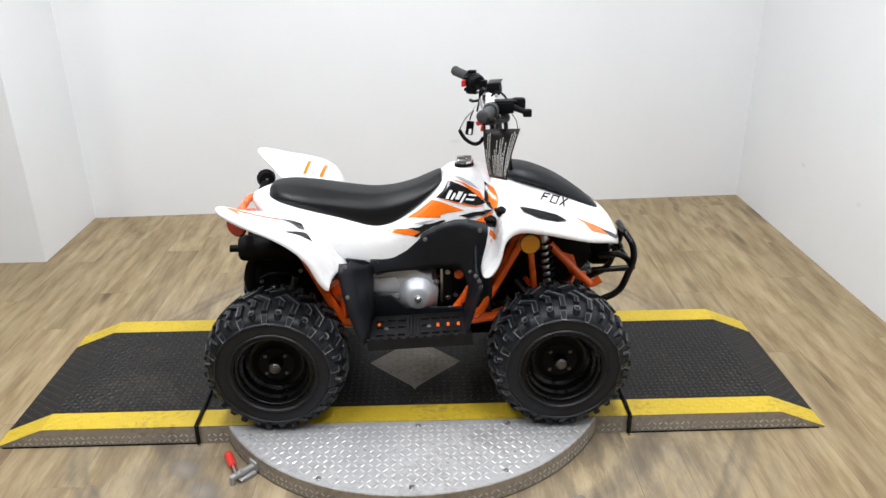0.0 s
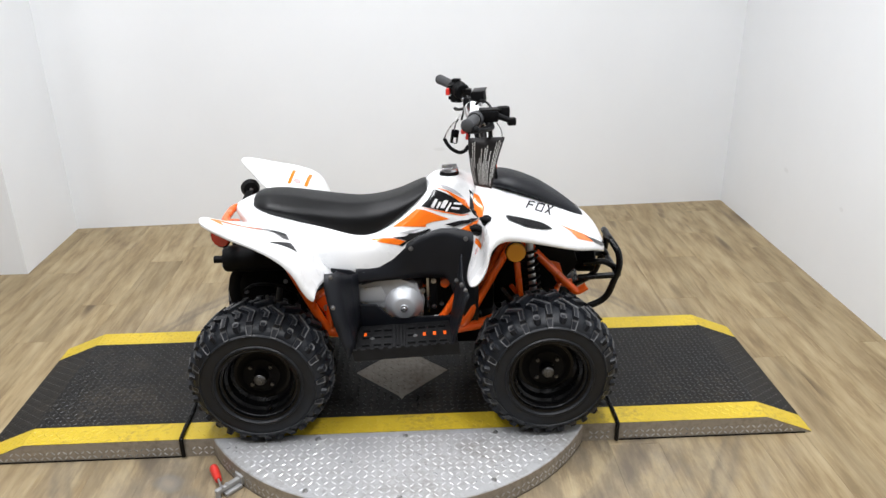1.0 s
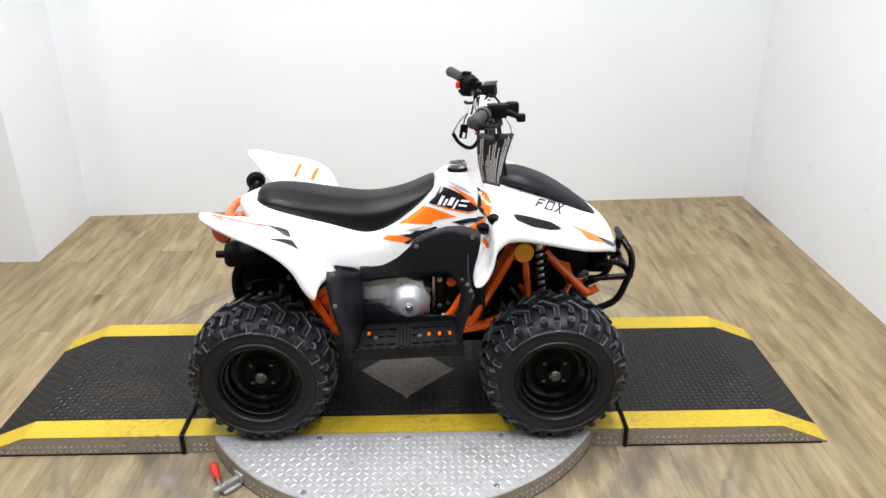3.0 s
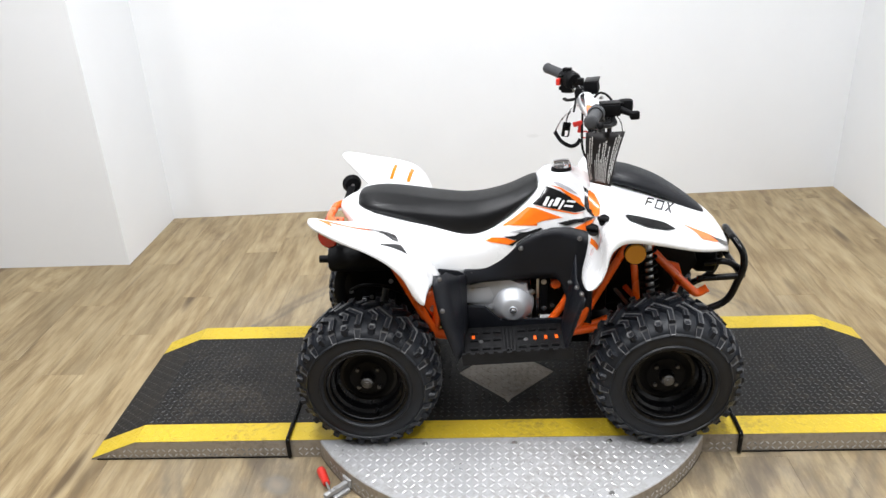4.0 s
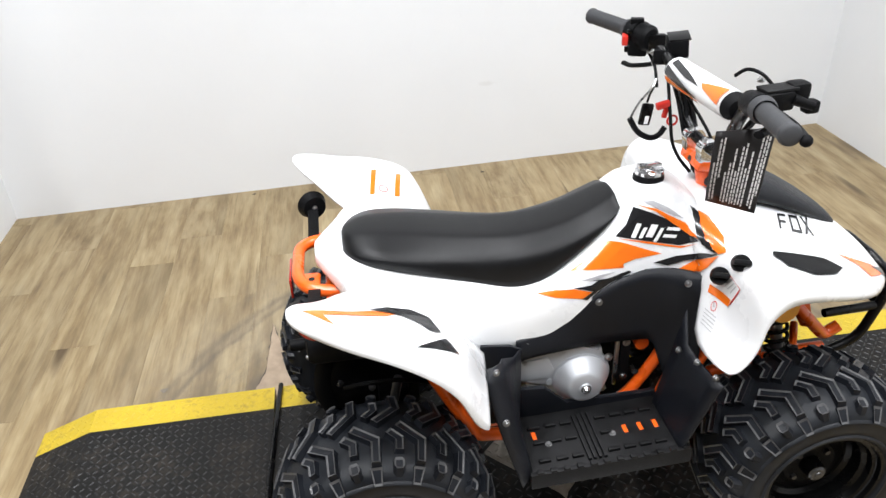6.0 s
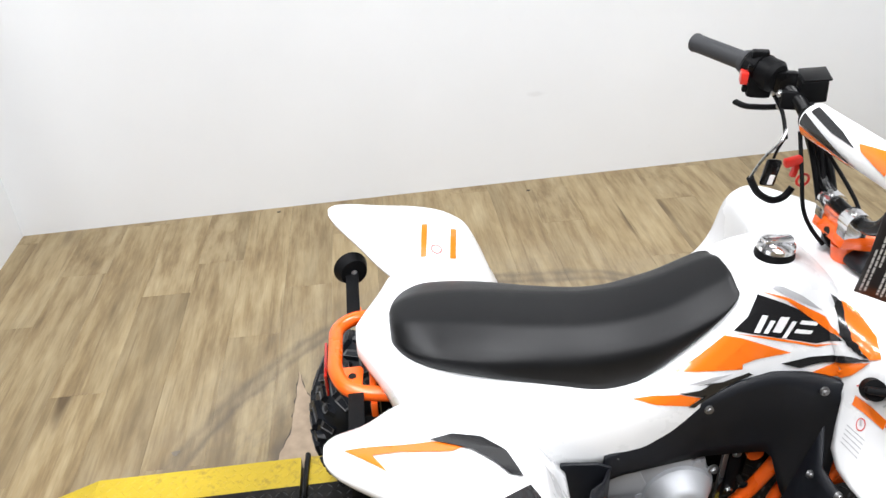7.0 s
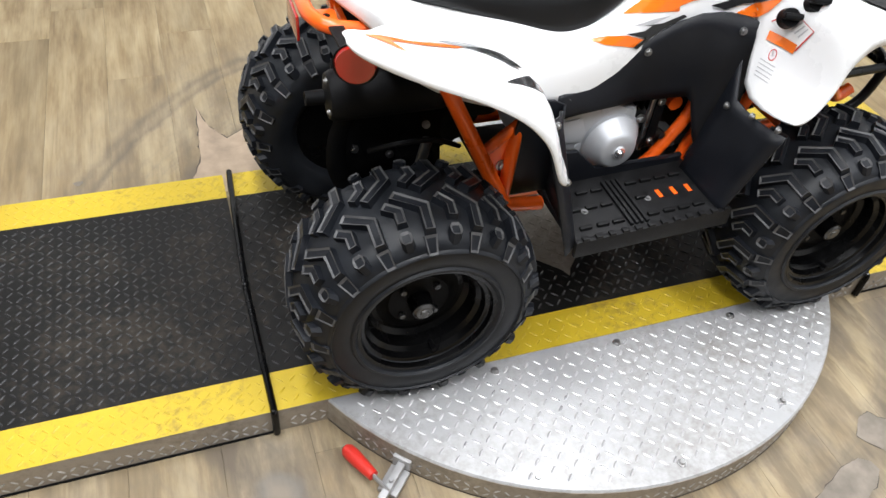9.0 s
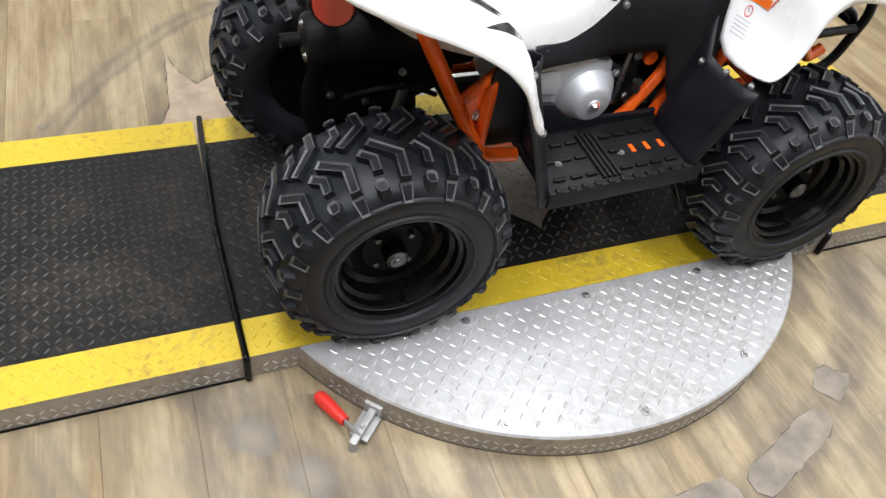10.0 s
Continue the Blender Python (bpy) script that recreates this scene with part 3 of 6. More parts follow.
def shell(rows, n=3):
    """Sections (x, d0, z0, d1, z1, ...) smoothed along their length, as rows for mirror_rows."""
    return [(r[0], [(r[i], r[i + 1]) for i in range(1, len(r), 2)]) for r in spline(rows, n)]


def full_body(name, rows, material, label, thick=0.004, level=1, n=3, end_caps=False, cut=None):
    full = mirror_rows(shell(rows, n))
    if cut:
        full = [[(cut(x, z), y, z) for x, y, z in row] for row in full]
    bm = bm_loft(full, caps=end_caps)
    ob = part(name, bm, material, quad, label, angle=60)
    if thick:
        thicken(ob, thick, level)
    elif level:
        s = ob.modifiers.new("round", "SUBSURF")
        s.levels = s.render_levels = level
    return ob


# tail and tank cover: x, then (out, up) from the middle to the lower edge
TAIL = [
    (-0.488, 0.0, 0.684, 0.012, 0.683, 0.022, 0.681, 0.027, 0.676, 0.029, 0.670, 0.027, 0.663),
    (-0.472, 0.0, 0.688, 0.032, 0.687, 0.052, 0.685, 0.060, 0.677, 0.064, 0.668, 0.062, 0.658),
    (-0.446, 0.0, 0.688, 0.070, 0.687, 0.104, 0.684, 0.114, 0.676, 0.119, 0.664, 0.117, 0.650),
    (-0.424, 0.0, 0.689, 0.092, 0.689, 0.146, 0.685, 0.164, 0.673, 0.168, 0.648, 0.166, 0.616),
    (-0.385, 0.0, 0.680, 0.088, 0.682, 0.138, 0.676, 0.158, 0.660, 0.167, 0.625, 0.166, 0.585),
]
WAIST = [
    (-0.330, 0.0, 0.665, 0.086, 0.668, 0.132, 0.664, 0.152, 0.645, 0.164, 0.600, 0.165, 0.552),
    (-0.220, 0.0, 0.640, 0.084, 0.640, 0.126, 0.634, 0.146, 0.605, 0.156, 0.562, 0.160, 0.512),
    (-0.110, 0.0, 0.615, 0.080, 0.606, 0.120, 0.600, 0.136, 0.574, 0.142, 0.535, 0.144, 0.500),
    (-0.020, 0.0, 0.645, 0.075, 0.640, 0.106, 0.636, 0.126, 0.606, 0.132, 0.560, 0.134, 0.510),
    (0.050, 0.0, 0.695, 0.058, 0.700, 0.086, 0.694, 0.110, 0.655, 0.124, 0.600, 0.130, 0.540),
]
TANK = [
    (0.090, 0.0, 0.740, 0.048, 0.742, 0.074, 0.734, 0.100, 0.686, 0.122, 0.620, 0.132, 0.555),
    (0.115, 0.0, 0.760, 0.046, 0.759, 0.070, 0.750, 0.094, 0.700, 0.122, 0.626, 0.134, 0.562),
    (0.165, 0.0, 0.768, 0.050, 0.764, 0.074, 0.750, 0.100, 0.702, 0.126, 0.638, 0.134, 0.600),
    (0.215, 0.0, 0.748, 0.056, 0.746, 0.084, 0.734, 0.116, 0.694, 0.138, 0.648, 0.146, 0.618),
    (0.245, 0.0, 0.715, 0.056, 0.714, 0.088, 0.708, 0.118, 0.684, 0.140, 0.646, 0.148, 0.620),
]
BODY = TAIL + WAIST + TANK
body = full_body("rear_body", BODY, M_WHITE, "glossy white moulded tail and tank cover")

# front cowl with the two front fenders
COWL_LEGS = [
    (0.186, 0.045, 0.700, 0.085, 0.706, 0.126, 0.672, 0.164, 0.600, 0.186, 0.520, 0.258, 0.518, 0.318, 0.534, 0.328, 0.542),
    (0.202, 0.050, 0.725, 0.088, 0.725, 0.130, 0.692, 0.174, 0.640, 0.232, 0.592, 0.300, 0.572, 0.332, 0.562, 0.337, 0.548),
    (0.230, 0.050, 0.735, 0.090, 0.732, 0.134, 0.704, 0.184, 0.674, 0.250, 0.672, 0.308, 0.664, 0.332, 0.646, 0.337, 0.618),
    (0.270, 0.040, 0.735, 0.090, 0.729, 0.132, 0.708, 0.186, 0.694, 0.250, 0.706, 0.306, 0.706, 0.328, 0.692, 0.333, 0.666),
    (0.340, 0.020, 0.722, 0.088, 0.712, 0.126, 0.696, 0.180, 0.686, 0.245, 0.692, 0.296, 0.691, 0.313, 0.680, 0.317, 0.658),
]
COWL_NOSE = [
    (0.420, 0.010, 0.692, 0.084, 0.684, 0.120, 0.672, 0.165, 0.668, 0.225, 0.667, 0.272, 0.661, 0.290, 0.649, 0.292, 0.632),
    (0.500, 0.006, 0.654, 0.076, 0.650, 0.110, 0.643, 0.150, 0.638, 0.195, 0.632, 0.232, 0.625, 0.247, 0.613, 0.248, 0.600),
    (0.566, 0.004, 0.618, 0.064, 0.615, 0.095, 0.610, 0.125, 0.605, 0.155, 0.599, 0.178, 0.593, 0.188, 0.585, 0.188, 0.574),
    (0.600, 0.003, 0.590, 0.050, 0.588, 0.075, 0.584, 0.098, 0.579, 0.118, 0.573, 0.134, 0.567, 0.140, 0.560, 0.140, 0.550),
    (0.616, 0.002, 0.562, 0.028, 0.561, 0.044, 0.558, 0.056, 0.555, 0.067, 0.551, 0.074, 0.547, 0.077, 0.543, 0.076, 0.538),
]
COWL = COWL_LEGS + COWL_NOSE


def cowl_edge(x, z):
    """The rear edge of the cowl leans forward above the side panel."""
    return x + 0.034 * max(0.0, 1 - (x - 0.186) / 0.055) * float(np.interp(z, [0.535, 0.59, 0.655, 0.686], [0.0, 1.0, 1.0, 0.0]))


cowl = full_body("front_cowl", COWL, M_WHITE, "glossy white moulded hood and front fenders", cut=cowl_edge)

# rear fenders: x, then (out, up) from the body to the lip
FENDER_TAIL = [
    (-0.526, 0.272, 0.738, 0.277, 0.740, 0.283, 0.741, 0.289, 0.741, 0.294, 0.739, 0.296, 0.736),
    (-0.514, 0.250, 0.730, 0.268, 0.740, 0.286, 0.744, 0.300, 0.743, 0.311, 0.737, 0.313, 0.728),
    (-0.478, 0.214, 0.706, 0.246, 0.722, 0.280, 0.734, 0.308, 0.736, 0.327, 0.728, 0.330, 0.712),
    (-0.430, 0.156, 0.680, 0.210, 0.693, 0.266, 0.712, 0.316, 0.721, 0.343, 0.713, 0.350, 0.697),
    (-0.370, 0.135, 0.645, 0.195, 0.672, 0.262, 0.699, 0.322, 0.707, 0.357, 0.698, 0.370, 0.680),
]
FENDER_TIP = [
    (-0.310, 0.135, 0.620, 0.190, 0.652, 0.258, 0.682, 0.324, 0.689, 0.366, 0.677, 0.385, 0.648),
    (-0.262, 0.145, 0.588, 0.195, 0.620, 0.258, 0.648, 0.322, 0.656, 0.370, 0.640, 0.388, 0.592),
    (-0.226, 0.155, 0.545, 0.200, 0.566, 0.258, 0.592, 0.322, 0.604, 0.364, 0.590, 0.382, 0.550),
    (-0.198, 0.160, 0.514, 0.204, 0.524, 0.262, 0.538, 0.320, 0.552, 0.362, 0.546, 0.374, 0.528),
]
REAR = FENDER_TAIL + FENDER_TIP
fenders = []
for s in (-1, 1):
    rows = [[(r[0] - 0.030 * min(1.0, max(0.0, (r[0] + 0.275) / 0.07)) * (r[i] - 0.16) / 0.2, CQ + s * r[i], r[i + 1]) for i in range(1, 13, 2)] for r in spline(REAR, 3)]
    f = part("rear_fender", bm_loft(rows), M_WHITE, quad, "glossy white swept-up rear fender", angle=60)
    thicken(f, 0.004, 1)
    fenders.append(f)

# seat: x, then (out, up) of the crease, of the shoulder and of the lower edge
SEAT = [
    (-0.436, 0.020, 0.700, 0.030, 0.697, 0.034, 0.688), (-0.428, 0.034, 0.710, 0.050, 0.705, 0.056, 0.688), (-0.408, 0.048, 0.716, 0.074, 0.709, 0.081, 0.689),
    (-0.372, 0.057, 0.717, 0.092, 0.709, 0.099, 0.684), (-0.310, 0.064, 0.711, 0.100, 0.700, 0.108, 0.669), (-0.250, 0.067, 0.701, 0.099, 0.690, 0.106, 0.646),
    (-0.188, 0.068, 0.691, 0.096, 0.679, 0.102, 0.622), (-0.135, 0.067, 0.685, 0.093, 0.672, 0.098, 0.604), (-0.090, 0.066, 0.686, 0.090, 0.672, 0.094, 0.600),
]
SEAT += [(-0.050, 0.064, 0.692, 0.088, 0.680, 0.093, 0.626), (0.000, 0.060, 0.706, 0.082, 0.696, 0.087, 0.664), (0.045, 0.054, 0.726, 0.074, 0.719, 0.080, 0.702), (0.070, 0.046, 0.738, 0.064, 0.733, 0.070, 0.724), (0.082, 0.036, 0.741, 0.050, 0.738, 0.056, 0.731)]
rows = []
for x, dc, zc, ds, zs, dl, zl in spline(SEAT, 4):
    dc *= 0.66
    zs -= 0.006
    prof = [(dl, zl - 0.016), (dl, zl + 0.002), (ds + (dl - ds) * 0.75, zl + (zs - zl) * 0.5), (ds, zs), ((ds + dc) / 2, (zs + zc) / 2 + 0.001), (dc + 0.004, zc + 0.001), (dc - 0.004, zc + 0.003), (0.0, zc + 0.004)]
    rows.append([(x, CQ - d, z) for d, z in prof] + [(x, CQ + d, z) for d, z in prof[-2::-1]])
seat = part("seat", bm_loft(rows, close=True, caps=True), M_SEAT, quad, "smooth black vinyl seat", angle=75)
sub = seat.modifiers.new("round", "SUBSURF")
sub.levels = sub.render_levels = 1


# side panels, footboards and leg shields
def side_panels(s):
    name = "side_panel"
    # upper skirt with its engine opening: outline in x and z, the skirt bulges outwards towards the front


    def out(x):
        return float(np.interp(x, [-0.14, -0.10, 0.03, 0.12, 0.19, 0.215, 0.225], [0.150, 0.142, 0.126, 0.131, 0.149, 0.161, 0.167]))
    strip = []
    n = 30
    for k in range(n + 1):
        x = -0.135 + 0.358 * k / n
        zt = np.interp(x, [-0.14, -0.07, -0.03, 0.02, 0.07, 0.115, 0.160, 0.20, 0.225], [0.519, 0.523, 0.546, 0.589, 0.618, 0.632, 0.636, 0.629, 0.617])
        zb = np.interp(x, [-0.14, -0.12, 0.128, 0.140, 0.162, 0.185, 0.225], [0.470, 0.478, 0.480, 0.468, 0.400, 0.350, 0.350])
        o = out(x)
        row = []
        for j in range(7):
            t = j / 6
            z = zt + (zb - zt) * t
            row.append((x, CQ + s * (o + 0.012 * math.sin(t * math.pi * 0.5) - 0.002), z))
        strip.append(row)
    p = part(name, bm_loft(strip), M_PANEL, quad, "black textured plastic side panel", angle=50)
    thicken(p, 0.005)
    # front leg shield: the front wall of the footwell, up to the white fender
    rows = []
    for k in range(9):
        t = k / 8
        rows.append([(0.140 + (0.036 + 0.010 * u) * t, CQ + s * (0.176 + 0.012 * t + (0.132 + 0.012 * t) * u), 0.335 + t * (0.180 - 0.010 * math.sin(u * 3.1)) + (0.06 * t if u == 0 else 0)) for u in (0, 0.15, 0.35, 0.55, 0.78, 1.0)])
    p = part("leg_shield", bm_loft(rows), M_PANEL, quad, "black plastic leg shield behind the front wheel", angle=50)
    thicken(p, 0.004)
    # rear leg shield, in front of the rear wheel
    rows = []
    for k in range(9):
        t = k / 8
        ox, od, oz = (float(np.interp(t, [0, 0.3, 0.55, 0.85, 1.0], v)) for v in ((-0.158, -0.179, -0.198, -0.215, -0.212), (0.313, 0.313, 0.306, 0.282, 0.264), (0.312, 0.385, 0.455, 0.525, 0.560)))
        fold = (-0.143 - 0.042 * t, CQ + s * (0.309 - 0.062 * t), 0.335 + 0.220 * t)
        rows.append([(-0.128, CQ + s * 0.163, 0.335 + 0.176 * t), (-0.136 - 0.014 * t, CQ + s * 0.200, 0.335 + 0.190 * t), (fold[0] + 0.006, fold[1] - s * 0.012, fold[2]), fold, ((fold[0] + ox) / 2 - 0.002, CQ + s * ((abs(fold[1] - CQ) + od) / 2 + 0.003), (fold[2] + oz) / 2), (ox, CQ + s * od, oz)])
    p = part("rear_shield", bm_loft(rows), M_PANEL, quad, "black plastic guard in front of the rear wheel", angle=35)
    thicken(p, 0.004)
    part("rear_side_panel", extrude_poly([(-0.205, 0.335), (-0.214, 0.470), (-0.206, 0.532), (-0.150, 0.524), (-0.128, 0.512), (-0.134, 0.335)], "xz", CQ + s * 0.1605, CQ + s * 0.1665, 0.002), M_PANEL, quad, "black plastic panel behind the engine opening")
    # footboard with lip, cleats and holes
    y0, y1 = sorted((CQ + s * 0.146, CQ + s * 0.308))
    fb = part("footboard", bm_box(-0.150, 0.148, y0, y1, 0.318, 0.335, 0.004), M_FOOT, quad, "black plastic footboard with raised cleats", angle=30)
    cl = put("cleat", bm_box(-0.011, 0.011, -0.004, 0.004, 0.0, 0.007, 0.0015), M_FOOT)
    rib = put("rib", bm_box(-0.003, 0.003, -0.058, 0.058, 0.0, 0.007, 0.001), M_FOOT)
    spots = [("cleat", cl, x, d) for x in (-0.118, -0.085, 0.045, 0.075, 0.105, -0.055, 0.014) for d in (0.195, 0.235, 0.280) if not (d == 0.235 and x > 0.03)]
    spots += [("rib", rib, x, 0.237) for x in (-0.036, -0.026, -0.016, -0.006)]
    for nm, me, x, d in spots:
        ob = new(nm, me)
        ob.location = (x, CQ + s * d, 0.334)
        ob.parent = fb
    part("lip", bm_box(-0.153, 0.150, CQ + s * 0.311 - 0.005, CQ + s * 0.311 + 0.005, 0.308, 0.343, 0.002), M_FOOT, fb)
    for k in range(12):
        part("tooth", bm_box(-0.141 + 0.025 * k, -0.129 + 0.025 * k, CQ + s * 0.311 - 0.005, CQ + s * 0.311 + 0.005, 0.342, 0.348, 0.0015), M_FOOT, fb)
    for x, d in ((0.052, 0.234), (0.082, 0.234), (0.112, 0.234), (-0.122, 0.214)):
        part("slot", bm_box(x - 0.0042, x + 0.0042, CQ + s * d - 0.010, CQ + s * d + 0.010, 0.3345, 0.3362, 0.0008), M_ORANGE, fb, "orange frame seen through a slot")
    for x in (-0.100, 0.025):
        part("bolt", bolt_bm((x, CQ + s * 0.240, 0.335), EZ, 0.005), M_DULLSTEEL, fb)
    fb.rotation_euler = (0, -0.045, 0)
    fb.location = (0.024, 0, 0.006)
    # inner wall below the engine opening
    part("inner_cover", extrude_poly([(-0.140, 0.335), (0.150, 0.335), (0.150, 0.362), (0.121, 0.358), (-0.034, 0.357), (-0.078, 0.404), (-0.140, 0.408)], "xz", CQ + s * 0.150, CQ + s * 0.160, 0.002), M_PANEL, quad, "black plastic lower engine cover")
    for x, z, d in ((0.028, 0.572, 0.130), (0.189, 0.607, 0.153), (-0.114, 0.506, 0.144)):
        part("bolt", bolt_bm((x, CQ + s * d, z), (0, s, 0.15), 0.005), M_DULLSTEEL, quad)
    for x, z, d in ((-0.190, 0.478, 0.313), (-0.197, 0.548, 0.262), (0.176, 0.522, 0.318), (0.170, 0.512, 0.262), (0.158, 0.502, 0.212)):
        part("bolt", bolt_bm((x, CQ + s * d, z), (0.3, s, 0.1), 0.0045), M_DULLSTEEL, quad)


for s in (-1, 1):
    side_panels(s)


# ---- wheels ----
def tyre_profile(rt, w):
    """Half section of a fat low-pressure tyre: radius, along the axle."""
    h = w / 2
    return [(0.106, -h * 0.80), (0.115, -h * 0.92), (0.124, -h * 0.97), (0.142, -h * 1.0), (0.160, -h * 0.985), (0.174, -h * 0.93), (rt - 0.020, -h * 0.80), (rt - 0.012, -h * 0.55), (rt - 0.009, -h * 0.25), (rt - 0.008, 0.0)]


def wheel_parts(cx, cy, cz, s, rt=0.205, w=0.185):
    prof = tyre_profile(rt, w)
    prof = prof + [(r, -h) for r, h in prof[-2::-1]]
    c = (cx, cy, cz)
    h = w / 2
    # rim: dish, lip and hub face
    lip = s * h * 0.88
    rim_prof = [(0.0, lip - s * 0.050), (0.050, lip - s * 0.050), (0.056, lip - s * 0.055), (0.080, lip - s * 0.055), (0.088, lip - s * 0.048), (0.092, lip - s * 0.026), (0.099, lip - s * 0.020), (0.102, lip - s * 0.008), (0.110, lip - s * 0.005), (0.116, lip + s * 0.001), (0.1165, lip + s * 0.006), (0.111, lip + s * 0.005), (0.107, lip - s * 0.012), (0.105, lip - s * 0.10), (0.106, -s * h * 0.80), (0.080, -s * h * 0.80), (0.0, -s * h * 0.75)]
    wheel = part("wheel", bm_lathe(rim_prof, c, 56), M_RIM, quad, "black steel wheel with a knobby tyre", angle=35)
    part("tyre", bm_lathe(prof, c, 72), M_RUBBER, wheel, "chunky black off-road tyre", angle=50)
    part("centre_plate", bm_lathe([(0.0, lip - s * 0.047), (0.052, lip - s * 0.0475), (0.0575, lip - s * 0.0525), (0.072, lip - s * 0.0535), (0.072, lip - s * 0.056)], c, 40), M_BLACK, wheel)
    hub = bm_rod((cx, cy + lip - s * 0.052, cz), (cx, cy + lip - s * 0.020, cz), 0.021, 0.0185, 22)
    part("hub", hub, M_RIM, wheel)
    part("hub_cap", bm_lathe([(0.0, lip - s * 0.014), (0.006, lip - s * 0.0145), (0.0072, lip - s * 0.0165), (0.013, lip - s * 0.0165), (0.0180, lip - s * 0.021), (0.0, lip - s * 0.024)], c, 22), M_HUBCAP, wheel, "dull grey hub cap")
    for k in range(4):
        a = radians(45 + 90 * k)
        p = (cx + 0.040 * math.cos(a), cy + lip - s * 0.050, cz + 0.040 * math.sin(a))
        part("nut", bm_rod(p, (p[0], p[1] + s * 0.010, p[2]), 0.0062, 0.0054, 6), M_HUBCAP, wheel, smooth=False)
    part("valve", bm_rod((cx + 0.02, cy + lip - s * 0.03, cz - 0.092), (cx + 0.018, cy + lip - s * 0.002, cz - 0.084), 0.004, seg=8), M_BLACK, wheel)
    # tread lugs: a long bent bar from the crown to the shoulder, a short hook between, knobs on the shoulder
    bm = bmesh.new()
    n = 16
    r0 = rt - 0.012
    for k in range(n):
        for side in (-1, 1):
            a = 2 * math.pi * (k + (0.5 if side > 0 else 0)) / n
            b = a + math.pi / n
            lug(bm, c, [(a + 0.215, side * 0.004), (a + 0.022, side * 0.037), (a + 0.034, side * 0.079)], 0.0078, r0, 0.0150, w)
            lug(bm, c, [(b + 0.105, side * 0.019), (b + 0.016, side * 0.036), (b + 0.022, side * 0.059)], 0.0070, r0, 0.0140, w)
            lug(bm, c, [(b + 0.078, side * 0.082), (b + 0.058, side * 0.082), (b + 0.004, side * 0.082), (b - 0.016, side * 0.082)], 0.0098, r0 - 0.001, 0.0145, w, (0.45, 1.0, 1.0, 0.45))
            shoulder(bm, c, a + 0.040, side, h, rt, 0.027, 0.013)
    part("tread", bm, (M_TREAD, M_LUGEDGE), wheel, "raised chevron tread lugs", smooth=False)
    # raised rings on the sidewall
    ring = bm_lathe([(0.119, s * (h * 0.97)), (0.122, s * (h * 0.985 + 0.003)), (0.126, s * (h * 0.985 + 0.003)), (0.129, s * (h * 0.98))], c, 56)
    bm_lathe([(0.158, s * (h * 0.985)), (0.160, s * (h * 0.99 + 0.003)), (0.163, s * (h * 0.98 + 0.002)), (0.165, s * (h * 0.96))], c, 56, bm=ring)
    part("sidewall_ring", ring, M_RUBBER, wheel)
    return wheel


def cyl_pt(c, a, r, y):
    return Vector((c[0] + r * math.cos(a), c[1] + y, c[2] + r * math.sin(a)))


def lug(bm, c, line, half, r0, high, w, wide=(1, 1, 1)):
    """A bent bar of rubber along a line of (angle, across) on the tread, with sloping flanks and a raised rim."""
    def at(u, v, up):
        return bm.verts.new(cyl_pt(c, u / r0, r0 + 0.004 - 0.020 * min(1.0, abs(v) / (w / 2)) ** 2.2 + up, v))
    pts = [Vector((a * r0, y)) for a, y in line]
    dirs = [(q - p).normalized() for p, q in zip(pts, pts[1:])]
    rings = [[], [], []]
    for i, p in enumerate(pts):
        d0, d1 = dirs[max(i - 1, 0)], dirs[min(i, len(dirs) - 1)]
        d = (d0 + d1).normalized()
        n = Vector((-d.y, d.x)) * wide[i] / max(0.6, d.dot(d0))
        end = 1 if i == 0 else -1 if i == len(pts) - 1 else 0
        for ring, k, up, back in ((rings[0], 1.25, -0.004, -0.002), (rings[1], 0.95, high - 0.003, 0.0), (rings[2], 0.58, high - 0.0052, 0.0032)):
            q = p + d * back * end
            ring.append((at(*(q + n * half * k), up), at(*(q - n * half * k), up)))
    low, top, inn = rings
    for i in range(len(pts) - 1):
        bm.faces.new((inn[i][0], inn[i][1], inn[i + 1][1], inn[i + 1][0]))
        for e in (0, 1):
            bm.faces.new((low[i][e], low[i + 1][e], top[i + 1][e], top[i][e]))
            bm.faces.new((top[i][e], top[i + 1][e], inn[i + 1][e], inn[i][e])).material_index = 1
    for i in (0, -1):
        bm.faces.new((low[i][0], low[i][1], top[i][1], top[i][0]))
        bm.faces.new((top[i][0], top[i][1], inn[i][1], inn[i][0])).material_index = 1


def shoulder(bm, c, a, side, h, rt, width, drop):
    """A block on the tyre's shoulder."""
    k = width / 2 / rt
    low, top = [], []
    for r, y, da in ((rt - 0.010 - drop, 0.78, k), (rt - 0.034 - drop, 0.97, k * 0.8), (rt - 0.034 - drop, 0.97, -k * 0.8), (rt - 0.010 - drop, 0.78, -k)):
        low.append(bm.verts.new(cyl_pt(c, a + da, r - 0.008, side * (h * y - 0.006))))
        top.append(bm.verts.new(cyl_pt(c, a + da * 0.8, r + 0.006, side * (h * y + 0.006))))
    mid = sum((v.co for v in top), Vector()) / 4
    inn = [bm.verts.new(v.co.lerp(mid, 0.28) + (Vector((c[0], c[1], c[2])) - mid).normalized() * 0.0014) for v in top]
    bm.faces.new(inn)
    for i in range(4):
        bm.faces.new((top[i], top[(i + 1) % 4], inn[(i + 1) % 4], inn[i])).material_index = 1
    for i in range(4):
        j = (i + 1) % 4
        bm.faces.new((low[i], low[j], top[j], top[i]))


W_R = [(-0.410, -0.356, 0.264), (0.412, -0.366, 0.262)]
